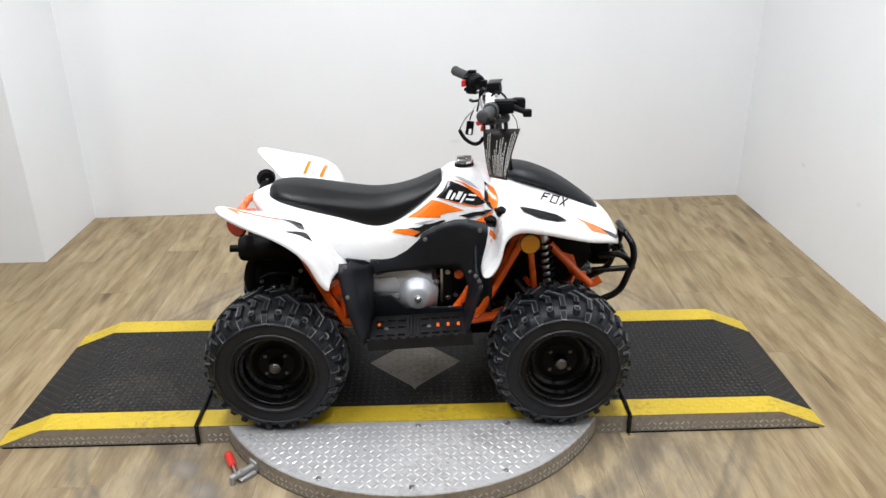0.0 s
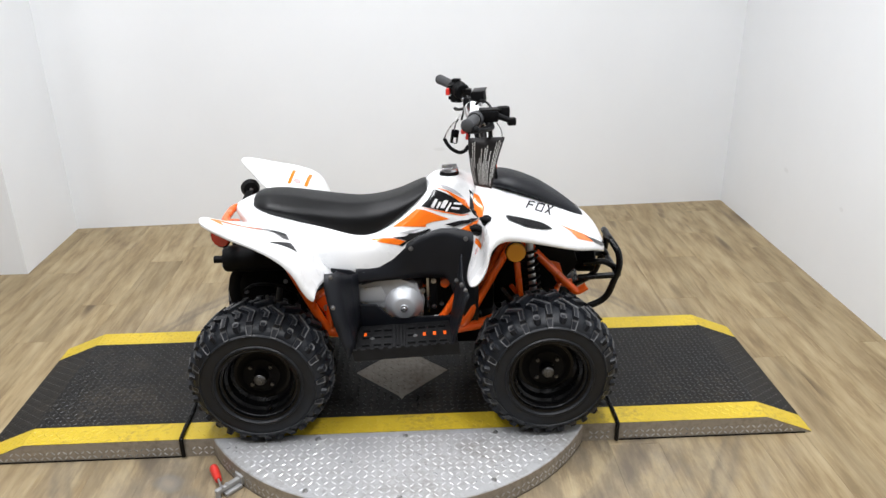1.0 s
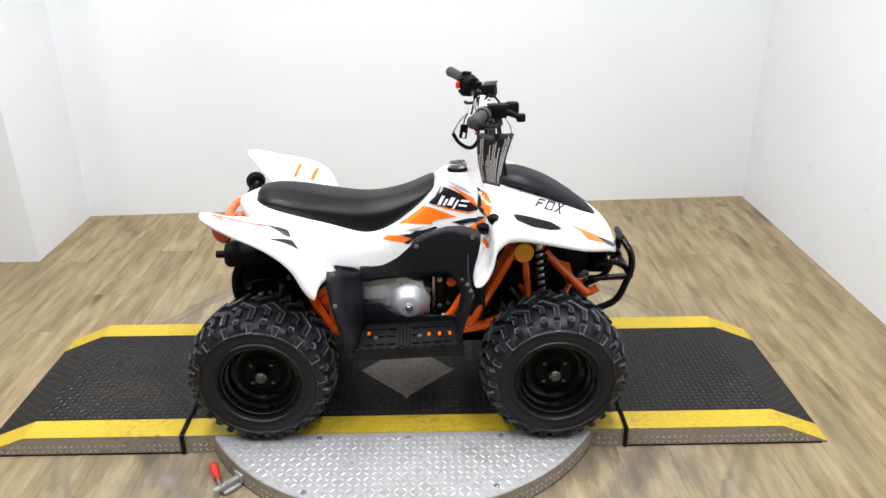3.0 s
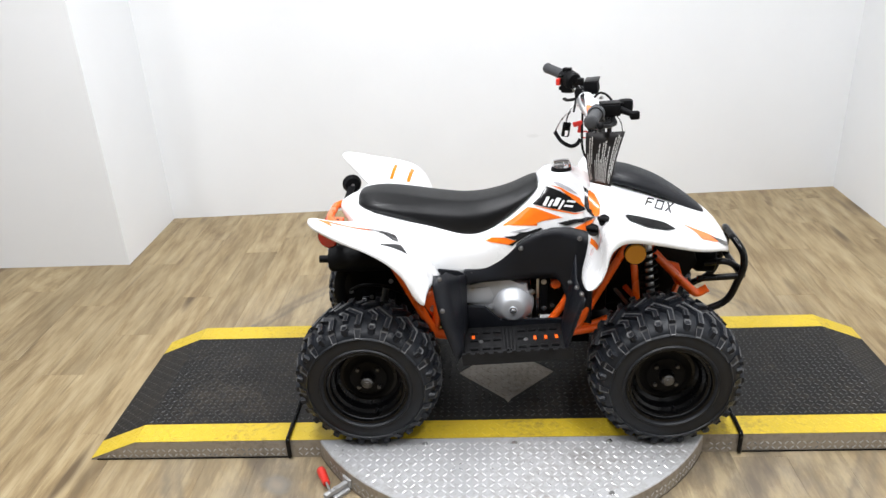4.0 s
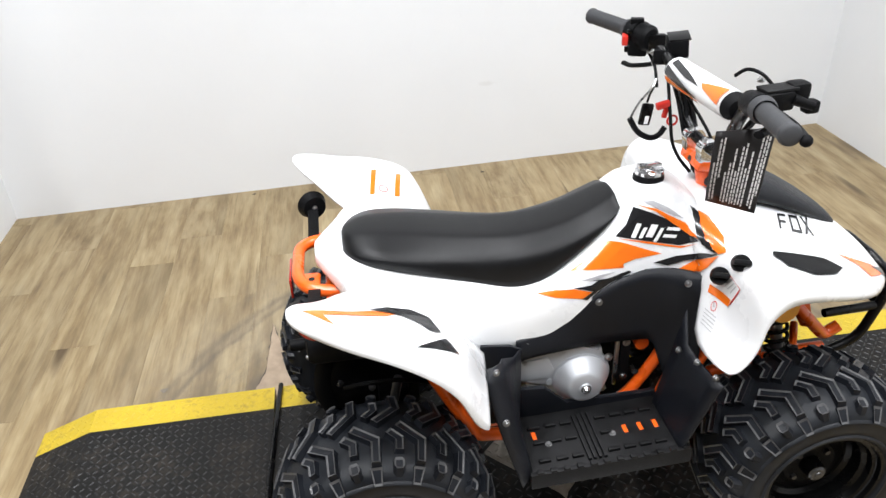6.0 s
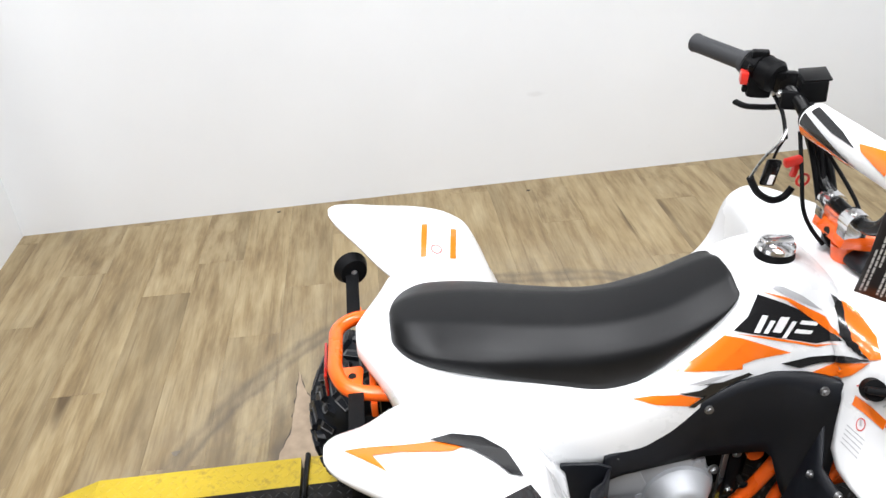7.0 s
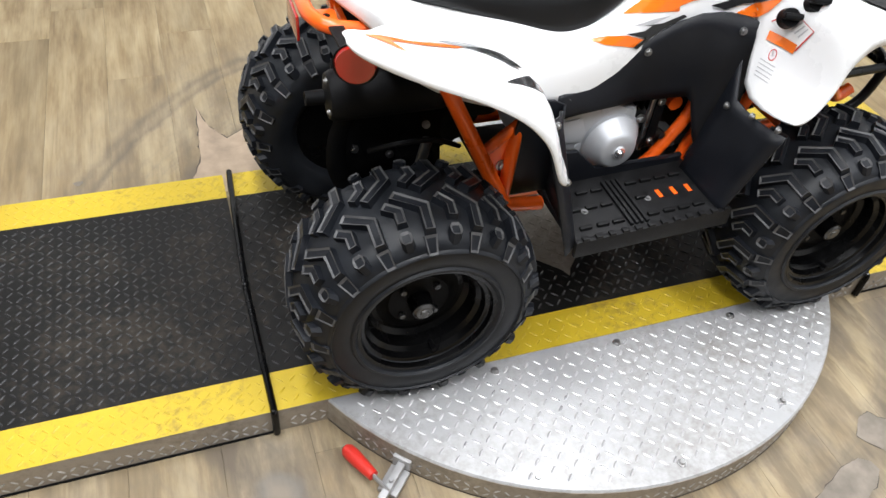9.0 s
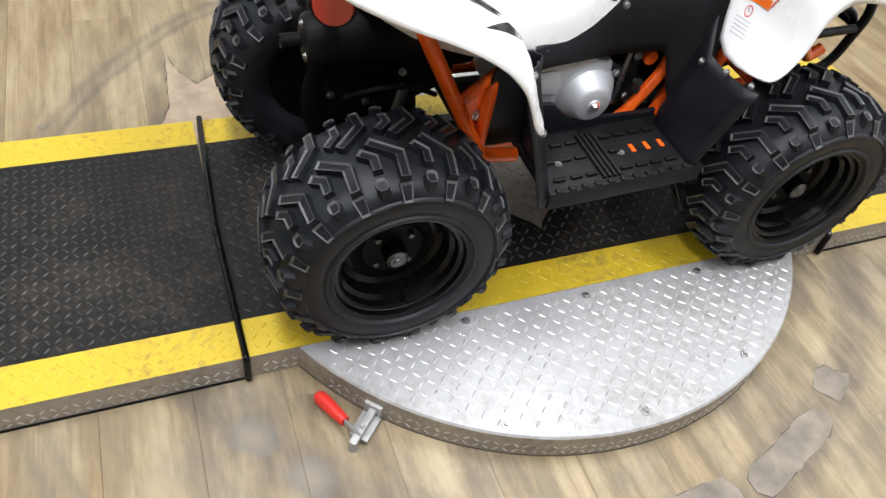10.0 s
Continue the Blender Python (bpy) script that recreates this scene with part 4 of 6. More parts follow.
for (wx, wy, wz) in W_R:
    for s in (-1, 1):
        y = wy if s < 0 else 2 * CQ - wy
        wheel_parts(wx, y + s * 0.006, wz, s, w=0.197)

# ---- quad bike: hood insert, lights, bars ----
rows = []
for x, hw, zt, zl in spline([(0.262, 0.050, 0.752, 0.738), (0.280, 0.070, 0.766, 0.730), (0.330, 0.082, 0.764, 0.716), (0.400, 0.080, 0.740, 0.690), (0.460, 0.070, 0.707, 0.662), (0.520, 0.050, 0.664, 0.634), (0.552, 0.028, 0.636, 0.616), (0.560, 0.014, 0.626, 0.614)], 3):
    prof = [(hw, zl), (hw * 0.97, zl + (zt - zl) * 0.40), (hw * 0.84, zl + (zt - zl) * 0.75), (hw * 0.5, zt - 0.003), (0.0, zt)]
    rows.append([(x, CQ - d, z) for d, z in prof] + [(x, CQ + d, z) for d, z in prof[-2::-1]])
visor = part("hood_cover", bm_loft(rows, close=True, caps=True), M_PANEL, quad, "black plastic hood cover", angle=70)
m = visor.modifiers.new("round", "SUBSURF")
m.levels = m.render_levels = 1

# filler cap
cap = part("filler_cap", bm_lathe([(0.0, 0.784), (0.021, 0.784), (0.0275, 0.781), (0.0285, 0.775), (0.0265, 0.772), (0.0, 0.772)], (0.150, CQ - 0.012, 0), 28, "Z"), M_CHROME, quad, "shiny silver filler cap", angle=30)
part("grip_bar", bm_box(0.127, 0.173, CQ - 0.020, CQ - 0.004, 0.783, 0.792, 0.003), M_CHROME, cap)
part("collar", bm_lathe([(0.0, 0.773), (0.026, 0.773), (0.029, 0.768), (0.030, 0.755), (0.0, 0.755)], (0.150, CQ - 0.012, 0), 28, "Z"), M_BLACK, cap, "black rubber collar")

# steering stem, bracket and bar clamps
part("steering_stem", bm_rod((0.315, CQ, 0.56), (0.268, CQ, 0.765), 0.019, seg=20), M_ORANGE, quad, "orange steering stem")
part("bar_bracket", bm_obox((0.262, CQ, 0.785), (0.056, 0.082, 0.024), Euler((0, radians(12), 0)).to_matrix(), 0.005), M_ORANGE, quad, "orange steering bracket")
part("bracket_hole", bm_rod((0.236, CQ, 0.787), (0.2335, CQ, 0.7872), 0.007, seg=14), M_GLOSSBLACK, quad, smooth=False)
for dy in (-0.030, 0.030):
    clamp = part("bar_clamp", bm_rod((0.252, CQ + dy - 0.012, 0.818), (0.252, CQ + dy + 0.012, 0.818), 0.019, seg=20), M_CHROME, quad, "polished bar clamp")
    bm_c = bm_box(0.234, 0.270, CQ + dy - 0.011, CQ + dy + 0.011, 0.795, 0.812, 0.003)
    part("clamp_base", bm_c, M_STEEL, clamp)
    part("clamp_bolt", bolt_bm((0.246, CQ + dy, 0.834), (-0.2, 0, 1), 0.005, 0.006), M_STEEL, clamp)

# handlebar: up from the clamps, then out to the grips with a sweep
CB = CQ - 0.014
bar = [(0.176, CB - 0.362, 0.995), (0.208, CB - 0.232, 0.981), (0.232, CB - 0.150, 0.952), (0.252, CB - 0.060, 0.822), (0.252, CB + 0.060, 0.822), (0.232, CB + 0.150, 0.948), (0.190, CB + 0.225, 0.976), (0.139, CB + 0.352, 0.980)]
part("handlebar", bm_tube(smooth_path(bar, 0.04, 6), 0.0108, 14), M_GLOSSBLACK, quad, "black tubular handlebar")
pad_a, pad_b = Vector((0.236, CB - 0.104, 0.936)), Vector((0.227, CB + 0.098, 0.933))
part("crossbar_pad", bm_tube([pad_a, pad_a + (pad_b - pad_a) * 0.04, pad_a.lerp(pad_b, 0.5), pad_b - (pad_b - pad_a) * 0.04, pad_b], 0.0255, 24), M_WHITE, quad, "white crossbar pad with orange and black graphics")
for e, sgn in ((pad_a, -1), (pad_b, 1)):
    part("pad_end", bm_lathe([(0.0, e.y + sgn * 0.020), (0.016, e.y + sgn * 0.018), (0.0220, e.y + sgn * 0.008), (0.0247, e.y - sgn * 0.001), (0.0, e.y - sgn * 0.001)], (e.x, 0, e.z), 24), M_BLACK, quad)
for a, b in (((0.1757, CB - 0.363, 0.9951), (0.2075, CB - 0.234, 0.9812)), ((0.139, CB + 0.353, 0.980), (0.187, CB + 0.232, 0.9765))):
    a, b = Vector(a), Vector(b)
    d = (b - a).normalized()
    prof = [(0.0, -0.003), (0.011, -0.003), (0.0158, 0.0), (0.0164, 0.004)]
    L = (b - a).length
    prof += [(0.0146 + 0.0008 * (k % 2), 0.008 + (L - 0.02) * k / 26) for k in range(27)] + [(0.0180, L - 0.020), (0.0210, L - 0.010), (0.0215, L - 0.002), (0.0, L)]
    g = bm_lathe(prof, (0, 0, 0), 24, "Z")
    bmesh.ops.transform(g, matrix=Matrix.Translation(a) @ d.to_track_quat("Z", "Y").to_matrix().to_4x4(), verts=g.verts)
    part("grip", g, M_GRIP, quad, "dark grey ribbed rubber grip", angle=50)


# left switch pod with red switch, lever and clamp
rot_l = Euler((0, 0, radians(-20))).to_matrix()
pod_a, pod_b = Vector((0.201, CB + 0.184, 0.972)), Vector((0.183, CB + 0.228, 0.975))
pod_bm = bm_rod(pod_a, pod_b, 0.0255, 0.0270, 24)
bm_rod(pod_a - (pod_b - pod_a) * 0.14, pod_a, 0.0200, 0.0255, 24, pod_bm)
bm_rod(pod_b, pod_b + (pod_b - pod_a) * 0.12, 0.0270, 0.0210, 24, pod_bm)
bm_obox((0.188, CB + 0.206, 0.955), (0.040, 0.038, 0.042), rot_l, 0.010, pod_bm)
pod = part("switch_pod", pod_bm, M_BLACK, quad, "black plastic switch pod", angle=40)
part("pod_seam", bm_rod(pod_a.lerp(pod_b, 0.47), pod_a.lerp(pod_b, 0.53), 0.0275, seg=24), M_GLOSSBLACK, pod)
part("light_switch", bm_obox((0.166, CB + 0.200, 0.985), (0.010, 0.012, 0.008), rot_l, 0.002), M_GLOSSBLACK, pod)
part("pod_nut", bm_rod((0.206, CB + 0.180, 0.950), (0.198, CB + 0.178, 0.948), 0.005, seg=6), M_STEEL, pod)
part("pod_screw", bolt_bm((0.206, CB + 0.186, 0.982), (-0.3, -1, 0.2), 0.0035), M_STEEL, pod)
part("pod_clamp", bm_obox((0.214, CB + 0.176, 0.966), (0.034, 0.018, 0.034), rot_l, 0.005), M_GLOSSBLACK, pod)
part("clamp_screw", bolt_bm((0.204, CB + 0.168, 0.950), (-1, -0.2, 0), 0.004), M_STEEL, pod)
part("pod_collar", bm_rod((0.181, CB + 0.236, 0.977), (0.188, CB + 0.222, 0.976), 0.022, seg=18), M_BLACK, pod)
part("red_switch", bm_obox((0.160, CB + 0.205, 0.968), (0.012, 0.024, 0.020), rot_l, 0.003), M_RED, pod, "red stop switch")
part("horn_button", bm_obox((0.165, CB + 0.206, 0.948), (0.008, 0.012, 0.010), rot_l, 0.002), M_BLACK, pod)
part("pod_ridge", bm_obox((0.186, CB + 0.214, 1.000), (0.026, 0.018, 0.012), rot_l, 0.003), M_BLACK, pod)
lev = part("brake_lever", bm_tube(smooth_path([(0.232, CB + 0.165, 0.930), (0.208, CB + 0.200, 0.914), (0.190, CB + 0.240, 0.902), (0.184, CB + 0.262, 0.902)], 0.02, 4), 0.0046, 10, flat=1.4), M_BLACK, quad, "black brake lever")
part("lever_perch", bm_obox((0.224, CB + 0.165, 0.942), (0.036, 0.030, 0.030), rot_l, 0.005), M_BLACK, lev)
part("lever_bolt", bolt_bm((0.215, CB + 0.176, 0.924), (0, 0.2, -1), 0.005), M_STEEL, lev)
# control box on the left half of the bar
boxl = part("control_box", bm_obox((0.252, CB + 0.164, 0.959), (0.040, 0.044, 0.036), Euler((radians(6), radians(-6), radians(-16))).to_matrix(), 0.004), M_BLACK, quad, "black square control box")
part("box_lid", bm_obox((0.2535, CB + 0.164, 0.9785), (0.0410, 0.0450, 0.004), Euler((radians(6), radians(-6), radians(-16))).to_matrix(), 0.002), M_GLOSSBLACK, boxl)

# right throttle housing, lever and cables
rot_r = Euler((0, 0, radians(6))).to_matrix()
thr_bm = bm_rod((0.210, CB - 0.228, 0.981), (0.216, CB - 0.186, 0.974), 0.0200, 0.0190, 24)
bm_obox((0.244, CB - 0.204, 0.982), (0.050, 0.036, 0.030), rot_r, 0.006, thr_bm)
thr = part("throttle_housing", thr_bm, M_BLACK, quad, "black throttle housing", angle=40)
part("housing_lid", bm_obox((0.248, CB - 0.202, 0.999), (0.056, 0.030, 0.005), rot_r, 0.002), M_FOOT, thr)
part("housing_joint", bm_obox((0.284, CB - 0.196, 0.990), (0.034, 0.028, 0.030), rot_r, 0.008), M_BLACK, thr)
part("thumb_lever", bm_tube(smooth_path([(0.245, CB - 0.222, 0.958), (0.215, CB - 0.250, 0.952), (0.186, CB - 0.275, 0.958)], 0.02, 4), 0.0055, 10, flat=1.5), M_BLACK, thr)
part("adjuster", bm_rod((0.268, CB - 0.215, 0.984), (0.300, CB - 0.222, 0.972), 0.009, 0.007, 12), M_BLACK, thr)
part("adjuster_knob", bm_obox((0.306, CB - 0.205, 0.966), (0.022, 0.020, 0.020), rot_r, 0.004), M_BLACK, thr)
part("housing_screw", bolt_bm((0.225, CB - 0.190, 1.010), EZ, 0.004), M_STEEL, thr)
levr = part("front_brake_lever", bm_tube(smooth_path([(0.252, CB - 0.205, 0.962), (0.250, CB - 0.260, 0.962), (0.226, CB - 0.320, 0.972), (0.199, CB - 0.366, 0.986)], 0.04, 5), 0.0050, 10, flat=1.3), M_BLACK, quad, "black front brake lever with a ball end")
part("ball_end", bm_lathe([(0.009 * math.sin(math.pi * k / 8), -0.009 * math.cos(math.pi * k / 8)) for k in range(9)], (0.197, CB - 0.368, 0.987), 14), M_BLACK, levr)


def cable(pts, r=0.0038, material=None, label=""):
    return part("cable", bm_tube([tuple(p) for p in spline(pts, 6)], r, 8), material or M_BLACK, quad, label)


cable([(0.262, CB - 0.180, 0.985), (0.246, CB - 0.160, 1.006), (0.230, CB - 0.140, 1.010), (0.218, CB - 0.126, 0.996)], 0.003, label="thin black cable")
cable([(0.240, CB + 0.150, 0.935), (0.244, CB + 0.096, 0.890), (0.246, CB + 0.066, 0.840), (0.252, CB + 0.046, 0.795), (0.266, CB + 0.034, 0.755), (0.280, CB + 0.024, 0.730)], 0.0050)
cable([(0.240, CB + 0.140, 0.942), (0.252, CB + 0.085, 0.880), (0.260, CB + 0.056, 0.825), (0.272, CB + 0.040, 0.770), (0.290, CB + 0.02, 0.72)], 0.0058)
cable([(0.232, CB + 0.130, 0.925), (0.236, CB + 0.084, 0.860), (0.242, CB + 0.060, 0.810), (0.254, CB + 0.046, 0.765), (0.270, CB + 0.03, 0.735)], 0.0044)
cable([(0.222, CB + 0.120, 0.905), (0.216, CB + 0.080, 0.850), (0.216, CB + 0.058, 0.806), (0.228, CB + 0.046, 0.776), (0.250, CB + 0.036, 0.748)], 0.0034)
cable([(0.230, CB + 0.070, 0.905), (0.250, CB + 0.020, 0.862), (0.262, CB - 0.004, 0.832), (0.264, CB - 0.008, 0.812)], 0.0030)
cable([(0.250, CB - 0.180, 0.960), (0.262, CB - 0.110, 0.890), (0.275, CB - 0.060, 0.820), (0.290, CB - 0.03, 0.74)], 0.006)
cable([(0.208, CB + 0.190, 0.940), (0.205, CB + 0.150, 0.925), (0.195, CB + 0.110, 0.900)], 0.0032)

# safety tether with its fob
teth = part("tether_loop", bm_tube([tuple(p) for p in spline([(0.140, CB + 0.094, 0.846), (0.158, CB + 0.094, 0.818), (0.184, CB + 0.094, 0.802), (0.203, CB + 0.094, 0.806), (0.214, CB + 0.094, 0.822)], 6)], 0.0058, 10), M_BLACK, quad, "black coiled safety tether")
part("fob", bm_obox((0.172, CB + 0.094, 0.852), (0.024, 0.010, 0.044), Euler((0, radians(8), 0)).to_matrix(), 0.005), M_GLOSSBLACK, teth, "black key fob")
part("fob_print", bm_obox((0.172, CB + 0.0885, 0.842), (0.008, 0.001, 0.016), Euler((0, radians(8), 0)).to_matrix()), M_DECAL_W, teth, smooth=False)
part("cord", bm_tube([tuple(p) for p in spline([(0.140, CB + 0.094, 0.846), (0.156, CB + 0.094, 0.878), (0.178, CB + 0.094, 0.904), (0.190, CB + 0.105, 0.918)], 5)], 0.0022, 6), M_STEEL, teth)
part("cord", bm_tube([tuple(p) for p in spline([(0.172, CB + 0.094, 0.876), (0.176, CB + 0.094, 0.892), (0.184, CB + 0.096, 0.906)], 5)], 0.0022, 6), M_BLACK, teth)
part("red_clip", bm_obox((0.205, CB + 0.094, 0.868), (0.028, 0.012, 0.014), Euler((0, radians(-12), 0)).to_matrix(), 0.004), M_RED, teth, "red plastic clip")
part("red_clip", bm_obox((0.211, CB + 0.094, 0.852), (0.010, 0.008, 0.022), Euler((0, radians(10), 0)).to_matrix(), 0.003), M_RED, teth, "red plastic clip")
ringp = [(0.226 + 0.010 * math.cos(a), CB + 0.090, 0.836 + 0.010 * math.sin(a)) for a in (2 * math.pi * k / 16 for k in range(16))]
part("key_ring", bm_tube(ringp, 0.0022, 8, closed=True), M_RED, teth, "small red ring")

# warning tag hung on the throttle, black with rows of light print
TAG = [(Vector((0.198, CQ - 0.146, 0.905)), Vector((0.217, CQ - 0.112, 0.757))), (Vector((0.246, CQ - 0.156, 0.908)), Vector((0.239, CQ - 0.157, 0.765))), (Vector((0.297, CQ - 0.160, 0.909)), Vector((0.257, CQ - 0.206, 0.776)))]


def tag_point(u, v, lift=0.0):
    a, b, c = (p.lerp(q, v) for p, q in TAG)
    p = a * (1 - u) * (1 - 2 * u) + b * 4 * u * (1 - u) + c * u * (2 * u - 1)
    bow = 0.010 * math.sin(v * math.pi)
    return p + Vector((-0.55, -0.8, 0.1)).normalized() * (lift + bow)


tag = part("warning_tag", bm_loft([[tag_point(u / 8, v / 6) for v in range(7)] for u in range(9)]), M_TAG, quad, "black warning tag with rows of fine light print", angle=60)
thicken(tag, 0.0012, offset=0.0)
for k, (u, v0, v1) in enumerate([(0.07, 0.40, 0.95), (0.13, 0.10, 0.95), (0.19, 0.08, 0.60), (0.30, 0.52, 0.94), (0.36, 0.40, 0.95), (0.42, 0.22, 0.93), (0.48, 0.50, 0.95), (0.53, 0.20, 0.94), (0.59, 0.16, 0.95), (0.65, 0.46, 0.94), (0.71, 0.26, 0.95), (0.83, 0.10, 0.92), (0.89, 0.06, 0.95), (0.94, 0.10, 0.78)]):
    bm = bmesh.new()
    rng = random.Random(k)
    v = v0
    while v < v1:
        w = min(rng.uniform(0.03, 0.09), v1 - v + 0.001)
        q = [tag_point(uu, vv, 0.0016) for uu, vv in ((u - 0.015, v), (u + 0.015, v), (u + 0.015, v + w), (u - 0.015, v + w))]
        bm.faces.new([bm.verts.new(p) for p in q])
        v += w + 0.012
    part("print_line", bm, M_TAGINK, tag, smooth=False)
cable([(0.290, CQ - 0.160, 0.900), (0.285, CB - 0.150, 0.930), (0.270, CB - 0.170, 0.955)], 0.0012)

# black key knobs on the near fender
for c in (Vector((0.216, -0.306, 0.656)), Vector((0.243, -0.320, 0.687))):
    n = Vector((-0.35, -0.8, 0.6)).normalized()
    kb = bm_rod(c - n * 0.008, c + n * 0.010, 0.0165, 0.0150, 20)
    bm_obox(c + n * 0.017, (0.030, 0.010, 0.018), n.to_track_quat("Z", "Y").to_matrix(), 0.004, kb)
    part("key_knob", kb, M_BLACK, quad, "black plastic knob", angle=40)

# ---- lights and reflectors ----
for s in (-1, 1):
    c = Vector((-0.494, CQ + s * 0.214, 0.660))
    n = Vector((-0.35, s, 0.0)).normalized()
    cup = bm_rod(c - n * 0.016, c + n * 0.004, 0.024, 0.031, 28)
    tl = part("tail_reflector", cup, M_BLACK, quad, "round red tail reflector in a black cup", angle=40)
    lens = bm_rod(c + n * 0.0035, c + n * 0.009, 0.0285, 0.026, 28)
    part("lens", lens, M_REDLENS, tl, "red lens", angle=30)
    part("stalk", bm_obox((-0.493, CQ + s * 0.150, 0.6535), (0.022, 0.112, 0.004), Euler((s * radians(5), 0, 0)).to_matrix(), 0.001), M_BLACK, tl, "flat black stalk")
    part("lens_screw", bolt_bm(c - n * 0.016, -n, 0.004), M_STEEL, tl)
    c = Vector((0.322, CQ + s * 0.250, 0.602))
    n = Vector((0.0, s, 0.12)).normalized()
    fr = part("side_reflector", bm_rod(c - n * 0.010, c + n * 0.003, 0.029, 0.029, 28), M_BLACK, quad, "round amber side reflector", angle=40)
    part("lens", bm_rod(c + n * 0.0028, c + n * 0.008, 0.028, 0.0255, 28), M_AMBER, fr, "amber lens", angle=30)

# rear grab bar
hoop = [(-0.400, CQ + 0.092, 0.640), (-0.494, CQ + 0.090, 0.645), (-0.522, CQ + 0.064, 0.645), (-0.524, CQ - 0.042, 0.645), (-0.503, CQ - 0.083, 0.643), (-0.400, CQ - 0.096, 0.634)]
grab = part("grab_bar", bm_tube(smooth_path(hoop, 0.026, 6), 0.0115, 14), M_ORANGE, quad, "orange tubular rear grab bar")
part("bar_tab", extrude_poly([(-0.518, CQ - 0.074), (-0.484, CQ - 0.076), (-0.481, CQ - 0.036), (-0.486, CQ - 0.030), (-0.516, CQ - 0.030)], "xy", 0.638, 0.645, 0.002), M_ORANGE, grab, "orange mounting tab")
part("tab_hole", bm_rod((-0.498, CQ - 0.052, 0.6450), (-0.498, CQ - 0.052, 0.6458), 0.006, seg=14), M_GLOSSBLACK, grab, smooth=False)
part("bar_tab", bm_obox((-0.492, CQ + 0.098, 0.646), (0.024, 0.030, 0.007), Matrix.Identity(3), 0.002), M_ORANGE, grab, "orange mounting tab")
part("bar_brace", bm_obox((-0.466, CQ + 0.034, 0.600), (0.010, 0.046, 0.086), Euler((0, radians(-14), 0)).to_matrix(), 0.003), M_ORANGE, grab, "orange bracket plate")
part("bar_brace", bm_box(-0.474, -0.464, CQ - 0.100, CQ + 0.062, 0.604, 0.632, 0.003), M_ORANGE, grab, "orange cross plate")
part("rear_reflector", bm_box(-0.541, -0.536, CQ - 0.040, CQ + 0.040, 0.600, 0.640, 0.002), M_REDLENS, grab, "flat dark red rear reflector")
part("rear_box", bm_box(-0.462, -0.400, CQ - 0.075, CQ + 0.075, 0.560, 0.628, 0.010), M_BLACK, quad, "black box under the tail")

# ---- muffler ----
muf = part("muffler", bm_lathe([(0.0, -0.520), (0.012, -0.520), (0.034, -0.516), (0.0385, -0.508), (0.0385, -0.340), (0.030, -0.322), (0.0, -0.318)], (0, CQ - 0.128, 0.557), 32, "X"), M_BLACK, quad, "matt black cylindrical muffler", angle=35)
part("tail_pipe", bm_lathe([(0.008, -0.512), (0.008, -0.548), (0.011, -0.548), (0.011, -0.512)], (0, CQ - 0.122, 0.553), 20, "X"), M_BLACK, muf)
for k in range(3):
    a = radians(90 + 120 * k)
    part("end_bolt", bolt_bm((-0.517, CQ - 0.128 + 0.026 * math.cos(a), 0.557 + 0.026 * math.sin(a)), (-1, 0, 0), 0.004), M_DULLSTEEL, muf)
part("exhaust_pipe", bm_tube([tuple(p) for p in spline([(-0.32, CQ - 0.125, 0.555), (-0.24, CQ - 0.10, 0.54), (-0.14, CQ - 0.06, 0.50), (0.02, CQ - 0.03, 0.47), (0.10, CQ, 0.44)], 5)], 0.011, 10), M_BLACK, quad)
part("rear_plate", bm_tube([tuple(p) for p in spline([(-0.478, CQ - 0.120, 0.520), (-0.498, CQ - 0.120, 0.480), (-0.502, CQ - 0.115, 0.420), (-0.486, CQ - 0.105, 0.36)], 5)], 0.016, 8, flat=0.25), M_BLACK, quad, "black mudguard strip")

# ---- frame, engine and suspension ----


def frame_tube(pts, r=0.011, label="orange frame tube", rad=0.03, material=None):
    return part("frame_tube", bm_tube(smooth_path(pts, rad, 4), r, 12), material or M_ORANGE, quad, label)


